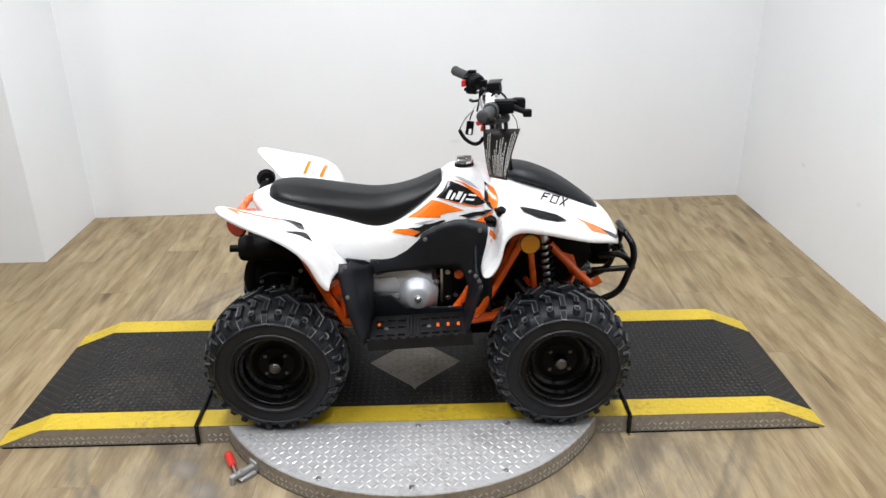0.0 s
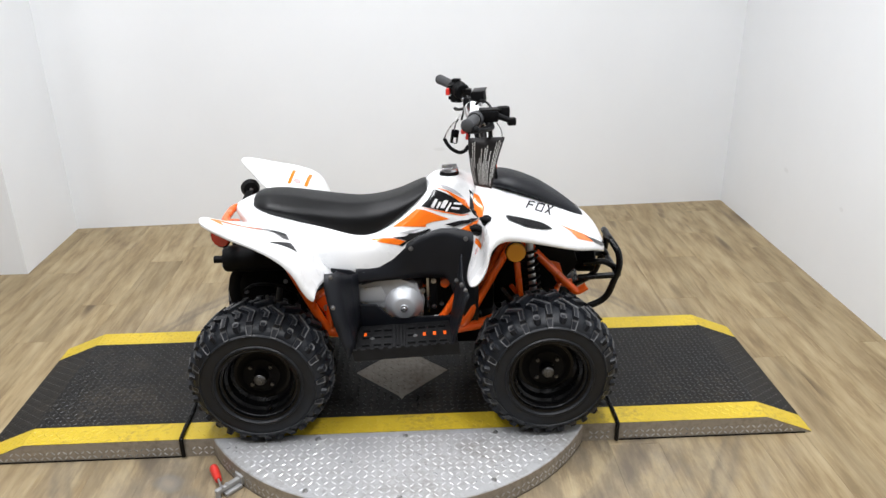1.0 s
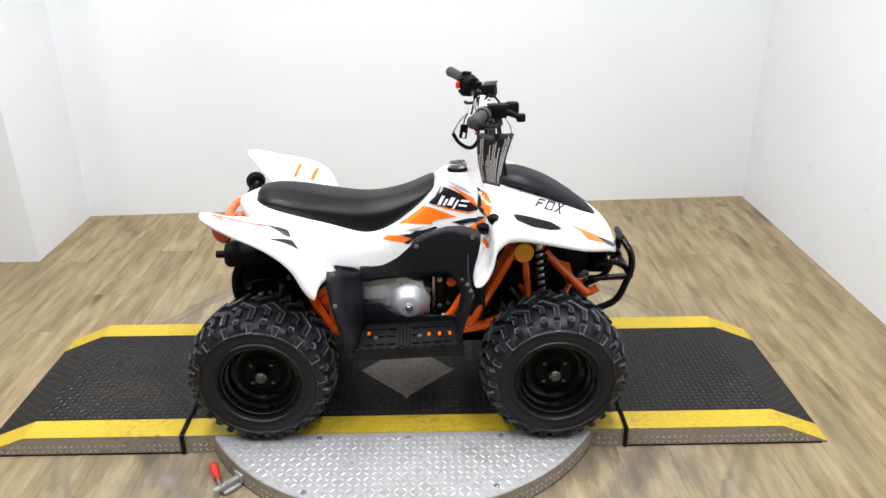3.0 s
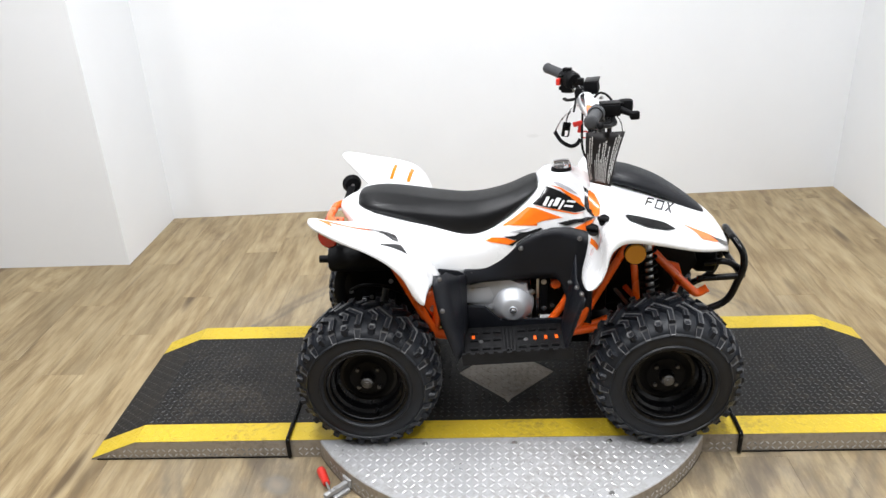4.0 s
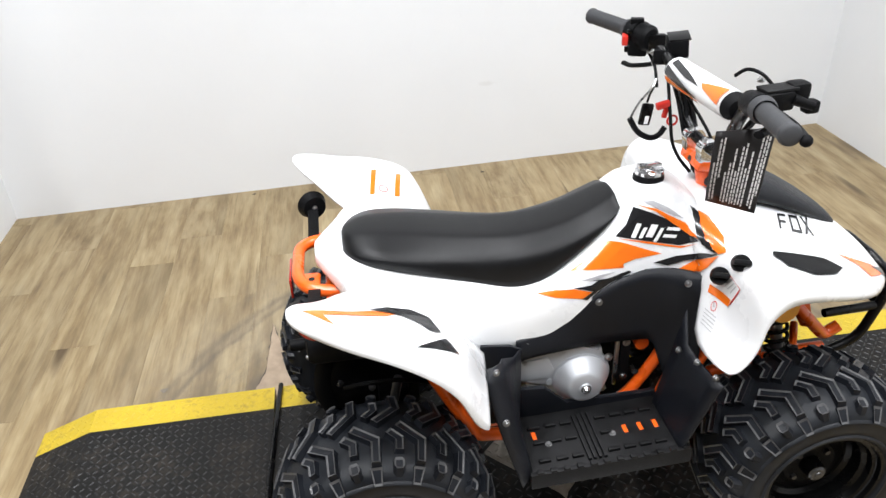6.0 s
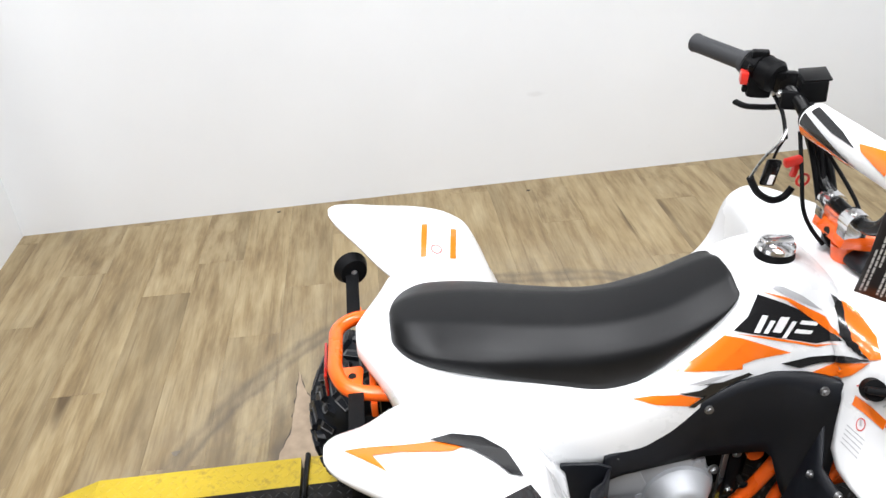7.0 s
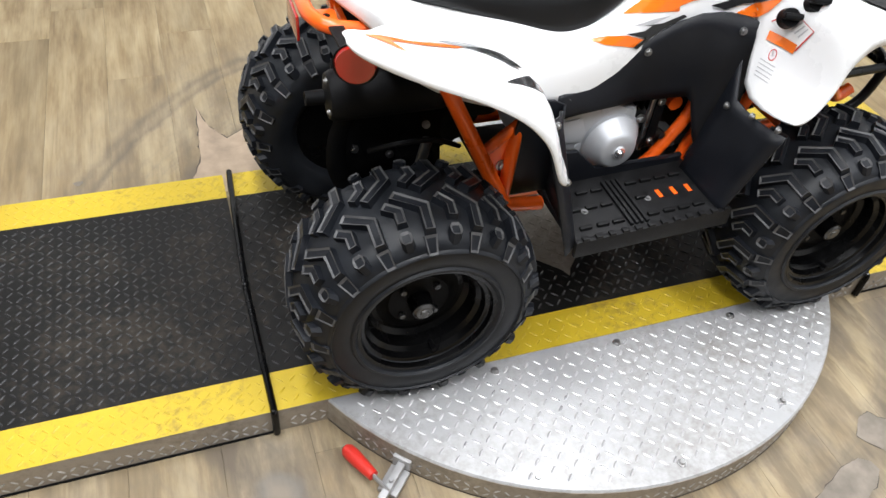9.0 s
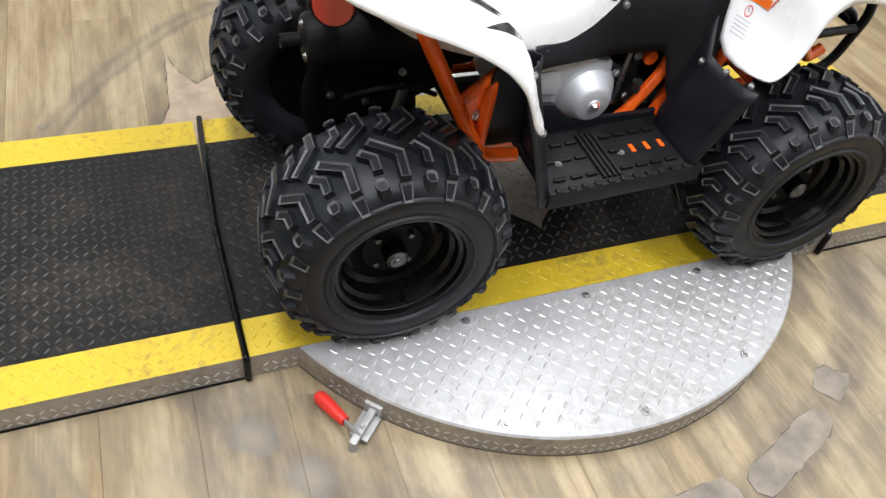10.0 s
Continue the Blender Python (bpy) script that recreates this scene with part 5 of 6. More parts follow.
for s in (-1, 1):
    Y = [CQ + s * d for d in (0.08, 0.12, 0.16, 0.20)]
    frame_tube([(-0.22, Y[1], 0.300), (0.20, Y[1], 0.300), (0.30, Y[0], 0.315), (0.50, Y[0], 0.345), (0.560, Y[0], 0.345)], 0.013)
    frame_tube([(-0.345, CQ + s * 0.165, 0.580), (-0.222, CQ + s * 0.187, 0.334), (-0.152, CQ + s * 0.190, 0.328)], 0.0130, rad=0.012)
    frame_tube([(-0.206, CQ + s * 0.155, 0.470), (-0.222, CQ + s * 0.175, 0.345)], 0.012)
    frame_tube([(-0.275, CQ + s * 0.160, 0.425), (-0.190, CQ + s * 0.150, 0.485)], 0.010)
    gus = part("gusset", extrude_poly([(-0.262, 0.430), (-0.205, 0.470), (-0.192, 0.400), (-0.215, 0.345)], "xz", CQ + s * 0.152, CQ + s * 0.160, 0.002), M_ORANGE, quad, "orange gusset plate")
    part("bolt", bolt_bm((-0.226, CQ + s * 0.161, 0.402), (0, s, 0), 0.008, 0.006), M_STEEL, gus)
    frame_tube([(-0.44, Y[0], 0.615), (-0.20, Y[0], 0.560), (0.00, Y[0], 0.540), (0.16, Y[0], 0.60), (0.29, CQ + s * 0.02, 0.66)], 0.012)
    # front
    frame_tube([(0.325, CQ + s * 0.145, 0.590), (0.190, CQ + s * 0.165, 0.345), (0.165, CQ + s * 0.15, 0.310)], 0.0115)
    frame_tube([(0.318, CQ + s * 0.100, 0.600), (0.200, CQ + s * 0.110, 0.360), (0.18, CQ + s * 0.115, 0.305)], 0.010)
    frame_tube([(0.335, CQ + s * 0.150, 0.580), (0.352, CQ + s * 0.160, 0.420)], 0.010)
    frame_tube([(0.350, CQ + s * 0.120, 0.600), (0.470, CQ + s * 0.125, 0.470), (0.535, CQ + s * 0.105, 0.400), (0.565, CQ + s * 0.105, 0.420)], 0.0125, rad=0.015)
    part("gusset", extrude_poly([(0.425, 0.520), (0.475, 0.505), (0.500, 0.430), (0.470, 0.440)], "xz", CQ + s * 0.110, CQ + s * 0.117, 0.002), M_ORANGE, quad, "orange gusset plate")
    frame_tube([(0.160, CQ + s * 0.165, 0.315), (0.265, CQ + s * 0.165, 0.332)], 0.010)
    part("gusset", extrude_poly([(0.155, 0.305), (0.270, 0.325), (0.250, 0.342), (0.195, 0.338)], "xz", CQ + s * 0.160, CQ + s * 0.166, 0.002), M_ORANGE, quad)
    # wishbones and shock
    for x in (0.335, 0.485):
        frame_tube([(x, CQ + s * 0.075, 0.335), (0.410, CQ + s * 0.215, 0.285)], 0.009, "orange wishbone")
        frame_tube([(x, CQ + s * 0.075, 0.415), (0.410, CQ + s * 0.210, 0.360)], 0.008, "orange wishbone")
    part("knuckle", bm_rod((0.410, CQ + s * 0.215, 0.270), (0.410, CQ + s * 0.212, 0.372), 0.016, seg=14), M_BLACK, quad)
    part("spindle", bm_rod((0.412, CQ + s * 0.205, 0.262), (0.412, CQ + s * 0.290, 0.262), 0.018, seg=14), M_BLACK, quad)
    top_s, bot_s = Vector((0.378, CQ + s * 0.130, 0.585)), Vector((0.398, CQ + s * 0.185, 0.345))
    shock = part("shock_body", bm_rod(top_s, bot_s, 0.012, seg=14), M_STEEL, quad, "coil-over shock absorber")
    coil = []
    ax = (bot_s - top_s)
    q = ax.to_track_quat("Z", "Y")
    for k in range(9 * 14 + 1):
        a = 2 * math.pi * k / 14
        coil.append(top_s + ax * (0.10 + 0.72 * k / (9 * 14)) + q @ Vector((0.021 * math.cos(a), 0.021 * math.sin(a), 0)))
    part("spring", bm_tube(coil, 0.0042, 7), M_BLACK, shock, "black coil spring")
    frame_tube([(0.300, CQ + s * 0.02, 0.400), (0.405, CQ + s * 0.210, 0.320)], 0.006, "steel tie rod", material=M_STEEL)

# added plate that keeps light from below out of the engine bay
part("dark_underplate", extrude_poly([(-0.20, CQ - 0.11), (0.055, CQ - 0.11), (0.055, CQ + 0.11), (-0.20, CQ + 0.11)], "xy", 0.276, 0.284, 0.002), M_BLACK, quad, "black plate added underneath to keep the engine bay dark")
# added black block, in place of the deep shade behind the fenders
part("front_filler", bm_box(0.20, 0.285, CQ - 0.075, CQ + 0.075, 0.33, 0.62, 0.02), M_BLACK, quad, "black block added to darken the space behind the front fenders")
# added black sheets stop bright deck showing through, for a shaded engine bay
part("bay_backing", bm_box(0.020, 0.200, CQ + 0.085, CQ + 0.093, 0.235, 0.560, 0.002), M_BLACK, quad, "black backing sheet added to keep the engine bay dark")
part("bay_backing_low", bm_box(0.020, 0.100, CQ + 0.085, CQ + 0.091, 0.130, 0.234, 0.002), M_BLACK, quad, "black sheet added to keep the lower engine bay dark")
part("bay_backing_low", bm_box(0.136, 0.260, CQ + 0.085, CQ + 0.091, 0.130, 0.234, 0.002), M_BLACK, quad, "black sheet added to keep the lower engine bay dark")
# added panel blocks light from the far side of the front end
part("front_dark_panel", extrude_poly([(0.280, 0.340), (0.280, 0.660), (0.420, 0.630), (0.520, 0.560), (0.550, 0.470), (0.500, 0.400), (0.400, 0.350)], "xz", CQ - 0.045, CQ + 0.045, 0.010), M_BLACK, quad, "black panel added to darken the space between the front wheels")
part("airbox", bm_box(-0.34, -0.20, CQ - 0.075, CQ + 0.075, 0.44, 0.57, 0.02), M_BLACK, quad, "black air box")

# engine: crank case, flywheel cover, cylinder and small parts
eng = part("engine", bm_box(-0.125, 0.062, CQ - 0.115, CQ + 0.105, 0.315, 0.430, 0.022), M_CAST, quad, "cast aluminium engine case")
cover = [(0.0, -0.166), (0.012, -0.166), (0.013, -0.163), (0.030, -0.162), (0.034, -0.160), (0.038, -0.156), (0.052, -0.136), (0.056, -0.132), (0.057, -0.124), (0.062, -0.122), (0.063, -0.108), (0.0, -0.108)]
part("flywheel_cover", bm_lathe(cover, (0.003, CQ, 0.392), 44, "Y"), M_CAST, eng, "round cast flywheel cover with a stepped cone", angle=25)
part("cover_bolt", bolt_bm((0.003, CQ - 0.165, 0.392), (0, -1, 0), 0.008, 0.008), M_CHROME, eng)
for k in range(3):
    a = radians(-90 + 120 * k + 35)
    part("cover_ear", bm_rod((0.003 + 0.062 * math.cos(a), CQ - 0.126, 0.392 + 0.062 * math.sin(a)), (0.003 + 0.062 * math.cos(a), CQ - 0.108, 0.392 + 0.062 * math.sin(a)), 0.008, seg=12), M_CAST, eng)
part("case_side", extrude_poly([(-0.140, 0.400), (-0.138, 0.456), (-0.126, 0.463), (-0.040, 0.467), (-0.030, 0.476), (-0.018, 0.476), (-0.010, 0.465), (0.046, 0.458), (0.052, 0.380), (-0.04, 0.370)], "xz", CQ - 0.125, CQ - 0.100, 0.008), M_CAST, eng, "cast aluminium side case")
part("case_lug", bm_rod((-0.024, CQ - 0.132, 0.468), (-0.024, CQ - 0.105, 0.468), 0.009, seg=14), M_CAST, eng)
part("case_step", extrude_poly([(-0.130, 0.402), (-0.128, 0.448), (-0.066, 0.452), (-0.052, 0.420), (-0.06, 0.40)], "xz", CQ - 0.129, CQ - 0.120, 0.003), M_CAST, eng)
for x, z in ((-0.112, 0.376), (-0.112, 0.445), (0.052, 0.352), (0.06, 0.43)):
    part("case_bolt", bolt_bm((x, CQ - 0.124, z), (0, -1, 0), 0.006, 0.006), M_STEEL, eng)
part("cylinder", bm_rod((0.06, CQ + 0.01, 0.430), (0.175, CQ + 0.01, 0.445), 0.040, seg=24), M_BLACK, eng, "black finned cylinder")
for k in range(7):
    fx = 0.080 + 0.013 * k
    part("cooling_fin", bm_box(fx, fx + 0.004, CQ - 0.045, CQ + 0.065, 0.388, 0.492, 0.001), M_BLACK, eng)
part("spark_lead", bm_tube([tuple(p) for p in spline([(0.150, CQ - 0.07, 0.430), (0.140, CQ - 0.10, 0.450), (0.115, CQ - 0.10, 0.475), (0.08, CQ - 0.06, 0.52)], 5)], 0.005, 8), M_BLACK, eng)
part("carburettor", bm_rod((0.02, CQ - 0.03, 0.49), (0.10, CQ - 0.03, 0.50), 0.026, seg=18), M_CAST, eng)
part("bracket_strip", bm_box(0.072, 0.080, CQ - 0.126, CQ - 0.118, 0.358, 0.474, 0.001), M_STEEL, eng, "thin bare steel strip")
strip = part("black_strip", bm_box(0.084, 0.104, CQ - 0.124, CQ - 0.116, 0.362, 0.474, 0.002), M_BLACK, eng, "black strip with two bolts")
for z in (0.376, 0.462):
    part("strip_bolt", bolt_bm((0.094, CQ - 0.124, z), (0, -1, 0), 0.006, 0.005), M_STEEL, strip)
part("coil_body", bm_rod((0.128, CQ - 0.122, 0.452), (0.128, CQ - 0.070, 0.452), 0.014, seg=16), M_ORANGE, eng, "orange painted boss")
part("stud_nut", bm_rod((0.118, CQ - 0.126, 0.385), (0.118, CQ - 0.110, 0.385), 0.008, seg=6), M_STEEL, eng)
part("starter", bm_rod((-0.08, CQ - 0.02, 0.455), (0.02, CQ - 0.02, 0.455), 0.026, seg=18), M_CAST, eng)

frame_tube([(0.075, CQ - 0.112, 0.290), (0.110, CQ - 0.118, 0.324), (0.145, CQ - 0.118, 0.376), (0.176, CQ - 0.116, 0.430), (0.188, CQ - 0.100, 0.530)], 0.012)
frame_tube([(0.060, CQ + 0.085, 0.350), (0.110, CQ + 0.085, 0.395), (0.150, CQ + 0.085, 0.465), (0.165, CQ + 0.085, 0.530)], 0.010)

# rear axle, swing arm, chain case and shock
part("rear_axle", bm_rod((-0.410, CQ - 0.29, 0.264), (-0.410, CQ + 0.29, 0.264), 0.016, seg=16), M_DULLSTEEL, quad, "steel rear axle")
part("axle_carrier", bm_rod((-0.410, CQ - 0.10, 0.264), (-0.410, CQ + 0.10, 0.264), 0.036, seg=20), M_BLACK, quad)
for s in (-1, 1):
    part("swing_arm", bm_tube([(-0.410, CQ + s * 0.085, 0.266), (-0.30, CQ + s * 0.09, 0.300), (-0.19, CQ + s * 0.10, 0.335)], 0.019, 10), M_BLACK, quad, "black swing arm")
disc = part("brake_disc", bm_lathe([(0.040, -0.004), (0.098, -0.004), (0.100, 0.0), (0.098, 0.004), (0.040, 0.004)], (-0.410, CQ - 0.075, 0.264), 48), M_GLOSSBLACK, quad, "glossy black brake disc on the rear axle", angle=30)
for k in range(6):
    a = radians(60 * k + 15)
    part("disc_bolt", bolt_bm((-0.410 + 0.055 * math.cos(a), CQ - 0.079, 0.264 + 0.055 * math.sin(a)), (0, -1, 0), 0.005), M_STEEL, disc)
part("chain_guard", extrude_poly([(-0.46, 0.25), (-0.46, 0.30), (-0.40, 0.335), (-0.22, 0.375), (-0.18, 0.35), (-0.20, 0.31), (-0.38, 0.235)], "xz", CQ + 0.055, CQ + 0.07, 0.004), M_BLACK, quad, "black chain guard")
sh = part("rear_shock", bm_rod((-0.37, CQ - 0.03, 0.33), (-0.30, CQ - 0.03, 0.56), 0.012, seg=14), M_DULLSTEEL, quad, "rear shock absorber")
top_s, ax = Vector((-0.305, CQ - 0.03, 0.545)), Vector((-0.06, 0, -0.195))
q = ax.to_track_quat("Z", "Y")
part("spring", bm_tube([top_s + ax * (k / 112) + q @ Vector((0.024 * math.cos(k * 0.449), 0.024 * math.sin(k * 0.449), 0)) for k in range(113)], 0.005, 7), M_BLACK, sh)
part("hose", bm_tube([tuple(p) for p in spline([(-0.46, CQ - 0.16, 0.47), (-0.42, CQ - 0.19, 0.50), (-0.36, CQ - 0.18, 0.49), (-0.30, CQ - 0.14, 0.44)], 5)], 0.0045, 8), M_BLACK, quad, "black rubber hose")
part("brake_caliper", bm_box(-0.40, -0.34, CQ - 0.135, CQ - 0.095, 0.375, 0.43, 0.008), M_BLACK, quad, "small black bracket")
part("linkage", bm_rod((-0.375, CQ - 0.15, 0.40), (-0.36, CQ - 0.15, 0.47), 0.009, seg=12), M_DULLSTEEL, quad)

# guard sheet behind the muffler and its bolts, shift joint by the rear frame
guard = part("rear_guard", bm_loft([[(x, CQ - 0.083 - 0.01 * k, z) for k, z in enumerate((0.590, 0.50, 0.43, 0.38))] for x in (-0.500, -0.44, -0.38, -0.32)]), M_BLACK, quad, "black plastic guard behind the muffler", angle=50)
thicken(guard, 0.003)

for x, z in ((-0.47, 0.44), (-0.41, 0.42), (-0.35, 0.47), (-0.36, 0.415)):
    part("guard_bolt", bolt_bm((x, CQ - 0.112, z), (0, -1, 0.2), 0.005), M_STEEL, quad)
part("shift_joint", bm_rod((-0.178, CQ - 0.150, 0.372), (-0.178, CQ - 0.118, 0.372), 0.014, 0.016, 16), M_STEEL, quad, "small steel joint")
part("shift_rod", bm_rod((-0.178, CQ - 0.135, 0.372), (-0.120, CQ - 0.135, 0.382), 0.006, seg=10), M_STEEL, quad)

# ---- front bumper ----


def bar_of(pts, r=0.0095, rad=0.03):
    return part("bumper_bar", bm_tube(smooth_path(pts, rad, 6), r, 12), M_GLOSSBLACK, bumper)


hoop = [(0.560, -0.085, 0.332), (0.634, -0.088, 0.364), (0.669, -0.088, 0.476), (0.664, -0.080, 0.520), (0.646, -0.050, 0.546)]
bumper = part("front_bumper", bm_tube(smooth_path([(x, CQ + y, z) for x, y, z in hoop] + [(x, CQ - y, z) for x, y, z in hoop[::-1]], 0.035, 6), 0.0105, 12), M_GLOSSBLACK, quad, "black tubular front bumper")
bar_of([(0.540, CQ - 0.085, 0.440), (0.662, CQ - 0.086, 0.446)])
bar_of([(0.540, CQ + 0.085, 0.440), (0.662, CQ + 0.086, 0.446)])
bar_of([(0.560, CQ - 0.060, 0.478), (0.625, CQ - 0.062, 0.484), (0.660, CQ - 0.062, 0.462), (0.668, CQ - 0.064, 0.445)])
bar_of([(0.560, CQ + 0.060, 0.478), (0.625, CQ + 0.062, 0.484), (0.660, CQ + 0.062, 0.462), (0.668, CQ + 0.064, 0.445)])
bar_of([(0.666, CQ - 0.086, 0.446), (0.666, CQ + 0.086, 0.446)])
lamp_b = part("headlamp_bucket", bm_lathe([(0.0, 0.540), (0.030, 0.540), (0.042, 0.556), (0.044, 0.600), (0.040, 0.606), (0.0, 0.600)], (0, CQ, 0.468), 28, "X"), M_BLACK, quad, "black headlamp bucket under the nose", angle=35)
part("lamp_clip", bm_box(0.50, 0.56, CQ - 0.03, CQ + 0.03, 0.45, 0.50, 0.006), M_BLACK, lamp_b)

from mathutils.bvhtree import BVHTree

# ---- graphics on the bodywork ----
deps = bpy.context.evaluated_depsgraph_get()
SKINS = {n: BVHTree.FromObject(o, deps) for n, o in (("body", body), ("cowl", cowl), ("near", fenders[0]), ("far", fenders[1]))}


def on_skin(p, skins, out, lift):
    """The outermost skin met on the way in from outside along -out, raised a little."""
    p, best = Vector(p), None
    for k in skins:
        q, n, _, d = SKINS[k].ray_cast(p + out * 0.06, -out, 0.12)
        if q is not None and (best is None or d < best[2]):
            best = (q, n, d)
    if best is None:
        best = min((SKINS[k].find_nearest(p) for k in skins), key=lambda r: r[3])
    q, n = best[0], best[1]
    if n.dot(out) < 0:
        n = -n
    return q + n * lift


def decal(name, pts, material, owner, skins, out=(0, -1, 0.6), lift=0.0014, label="", cell=0.006):
    """A flat sticker laid on the bodywork: its outline in space, settled on to the nearest skin."""
    bm = bmesh.new()
    bm.faces.new([bm.verts.new(p) for p in pts])
    bmesh.ops.triangulate(bm, faces=bm.faces[:])
    for _ in range(6):
        long = [e for e in bm.edges if e.calc_length() > cell]
        if not long:
            break
        bmesh.ops.subdivide_edges(bm, edges=long, cuts=1, use_grid_fill=False)
        bmesh.ops.triangulate(bm, faces=bm.faces[:])
    o = Vector(out).normalized()
    for v in bm.verts:
        v.co = on_skin(v.co, skins, o, lift)
    return part(name, bm, material, owner, label, angle=80)


def between(q, u, v):
    a, b, c, d = (Vector(p) for p in q)
    return a.lerp(b, u).lerp(d.lerp(c, u), v)


B = ("body", "cowl")
decal("logo_panel", [(0.100, -0.171, 0.736), (0.136, -0.184, 0.725), (0.188, -0.203, 0.703), (0.207, -0.240, 0.689), (0.179, -0.217, 0.671), (0.121, -0.202, 0.678), (0.063, -0.191, 0.689), (0.084, -0.185, 0.708)], M_DECAL_K, body, B, label="black sticker panel")
LOGO = [(0.098, -0.187, 0.711), (0.188, -0.204, 0.702), (0.180, -0.213, 0.679), (0.090, -0.197, 0.687)]
for q in (((0.06, 0.0), (0.16, 0.0), (0.10, 1.0), (0.0, 1.0)), ((0.22, 0.25), (0.30, 0.25), (0.24, 1.0), (0.16, 1.0)), ((0.36, 0.0), (0.50, 0.0), (0.44, 0.9), (0.30, 0.9)), ((0.56, 0.2), (0.63, 0.2), (0.55, 1.2), (0.48, 1.2)), ((0.70, 0.1), (0.96, 0.1), (0.94, 0.32), (0.68, 0.32)), ((0.66, 0.62), (0.92, 0.62), (0.90, 0.85), (0.64, 0.85))):
    decal("logo_shape", [between(LOGO, u, v) for u, v in q], M_DECAL_W, body, B, lift=0.0022, label="plain white logo shape", cell=0.004)
decal("logo_edge", [(0.058, -0.191, 0.686), (0.121, -0.203, 0.674), (0.180, -0.218, 0.666), (0.210, -0.243, 0.686), (0.200, -0.235, 0.680), (0.178, -0.216, 0.669), (0.121, -0.201, 0.677)], M_DECAL_O, body, B, lift=0.0030)
decal("logo_edge", [(0.100, -0.170, 0.742), (0.140, -0.183, 0.728), (0.190, -0.204, 0.706), (0.209, -0.240, 0.692), (0.192, -0.205, 0.710), (0.142, -0.182, 0.732)], M_DECAL_O, body, B, lift=0.0030)
decal("grey_flash", [(0.113, -0.166, 0.748), (0.138, -0.172, 0.745), (0.165, -0.182, 0.732), (0.190, -0.196, 0.714), (0.173, -0.191, 0.720), (0.144, -0.181, 0.732)], M_DECAL_G, body, B, label="silver-grey flash")
decal("orange_flash", [(0.050, -0.191, 0.682), (0.072, -0.198, 0.680), (0.146, -0.215, 0.656), (0.095, -0.212, 0.648), (0.058, -0.214, 0.637), (0.075, -0.215, 0.634), (-0.023, -0.202, 0.631), (0.011, -0.198, 0.653)], M_DECAL_O, body, B, label="orange flash")
decal("orange_flash", [(-0.090, -0.215, 0.599), (-0.055, -0.219, 0.604), (-0.018, -0.223, 0.604), (0.014, -0.224, 0.594), (-0.004, -0.227, 0.583), (-0.056, -0.226, 0.592)], M_DECAL_O, body, B, label="orange flash")
decal("black_flash", [(-0.022, -0.223, 0.607), (0.012, -0.221, 0.608), (0.026, -0.220, 0.616), (0.006, -0.220, 0.617), (0.045, -0.219, 0.618), (0.084, -0.217, 0.629), (0.090, -0.218, 0.625), (0.051, -0.220, 0.609), (0.022, -0.224, 0.593), (0.004, -0.227, 0.580), (-0.006, -0.227, 0.583), (0.016, -0.224, 0.596)], M_DECAL_K, body, B, lift=0.0030, label="black flash")
decal("grey_flash", [(-0.010, -0.220, 0.618), (0.030, -0.218, 0.626), (0.060, -0.216, 0.628), (0.026, -0.220, 0.618)], M_DECAL_G, body, B)
decal("orange_flash", [(0.218, -0.192, 0.725), (0.232, -0.208, 0.719), (0.243, -0.249, 0.7), (0.237, -0.28, 0.684), (0.226, -0.272, 0.678), (0.213, -0.237, 0.693), (0.212, -0.215, 0.709)], M_DECAL_O, cowl, B, out=(-0.65, -0.70, 0.45), lift=0.0030, label="orange flash")
decal("black_flash", [(0.202, -0.183, 0.733), (0.217, -0.195, 0.723), (0.215, -0.219, 0.707), (0.217, -0.243, 0.691), (0.226, -0.273, 0.678), (0.212, -0.25, 0.681), (0.204, -0.228, 0.692), (0.207, -0.207, 0.711)], M_DECAL_K, cowl, B, out=(-0.65, -0.70, 0.45), lift=0.0056, label="black flash")
decal("orange_flash", [(0.168, -0.23, 0.625), (0.194, -0.246, 0.655), (0.225, -0.276, 0.676), (0.206, -0.273, 0.652), (0.198, -0.265, 0.64)], M_DECAL_O, cowl, B, out=(-0.65, -0.70, 0.45), lift=0.0030, label="orange flash")
decal("black_flash", [(0.13, -0.217, 0.641), (0.171, -0.222, 0.653), (0.204, -0.249, 0.671), (0.228, -0.276, 0.679), (0.202, -0.256, 0.662), (0.186, -0.229, 0.646), (0.156, -0.224, 0.636)], M_DECAL_K, cowl, B, out=(-0.65, -0.70, 0.45), lift=0.0056, label="black flash")
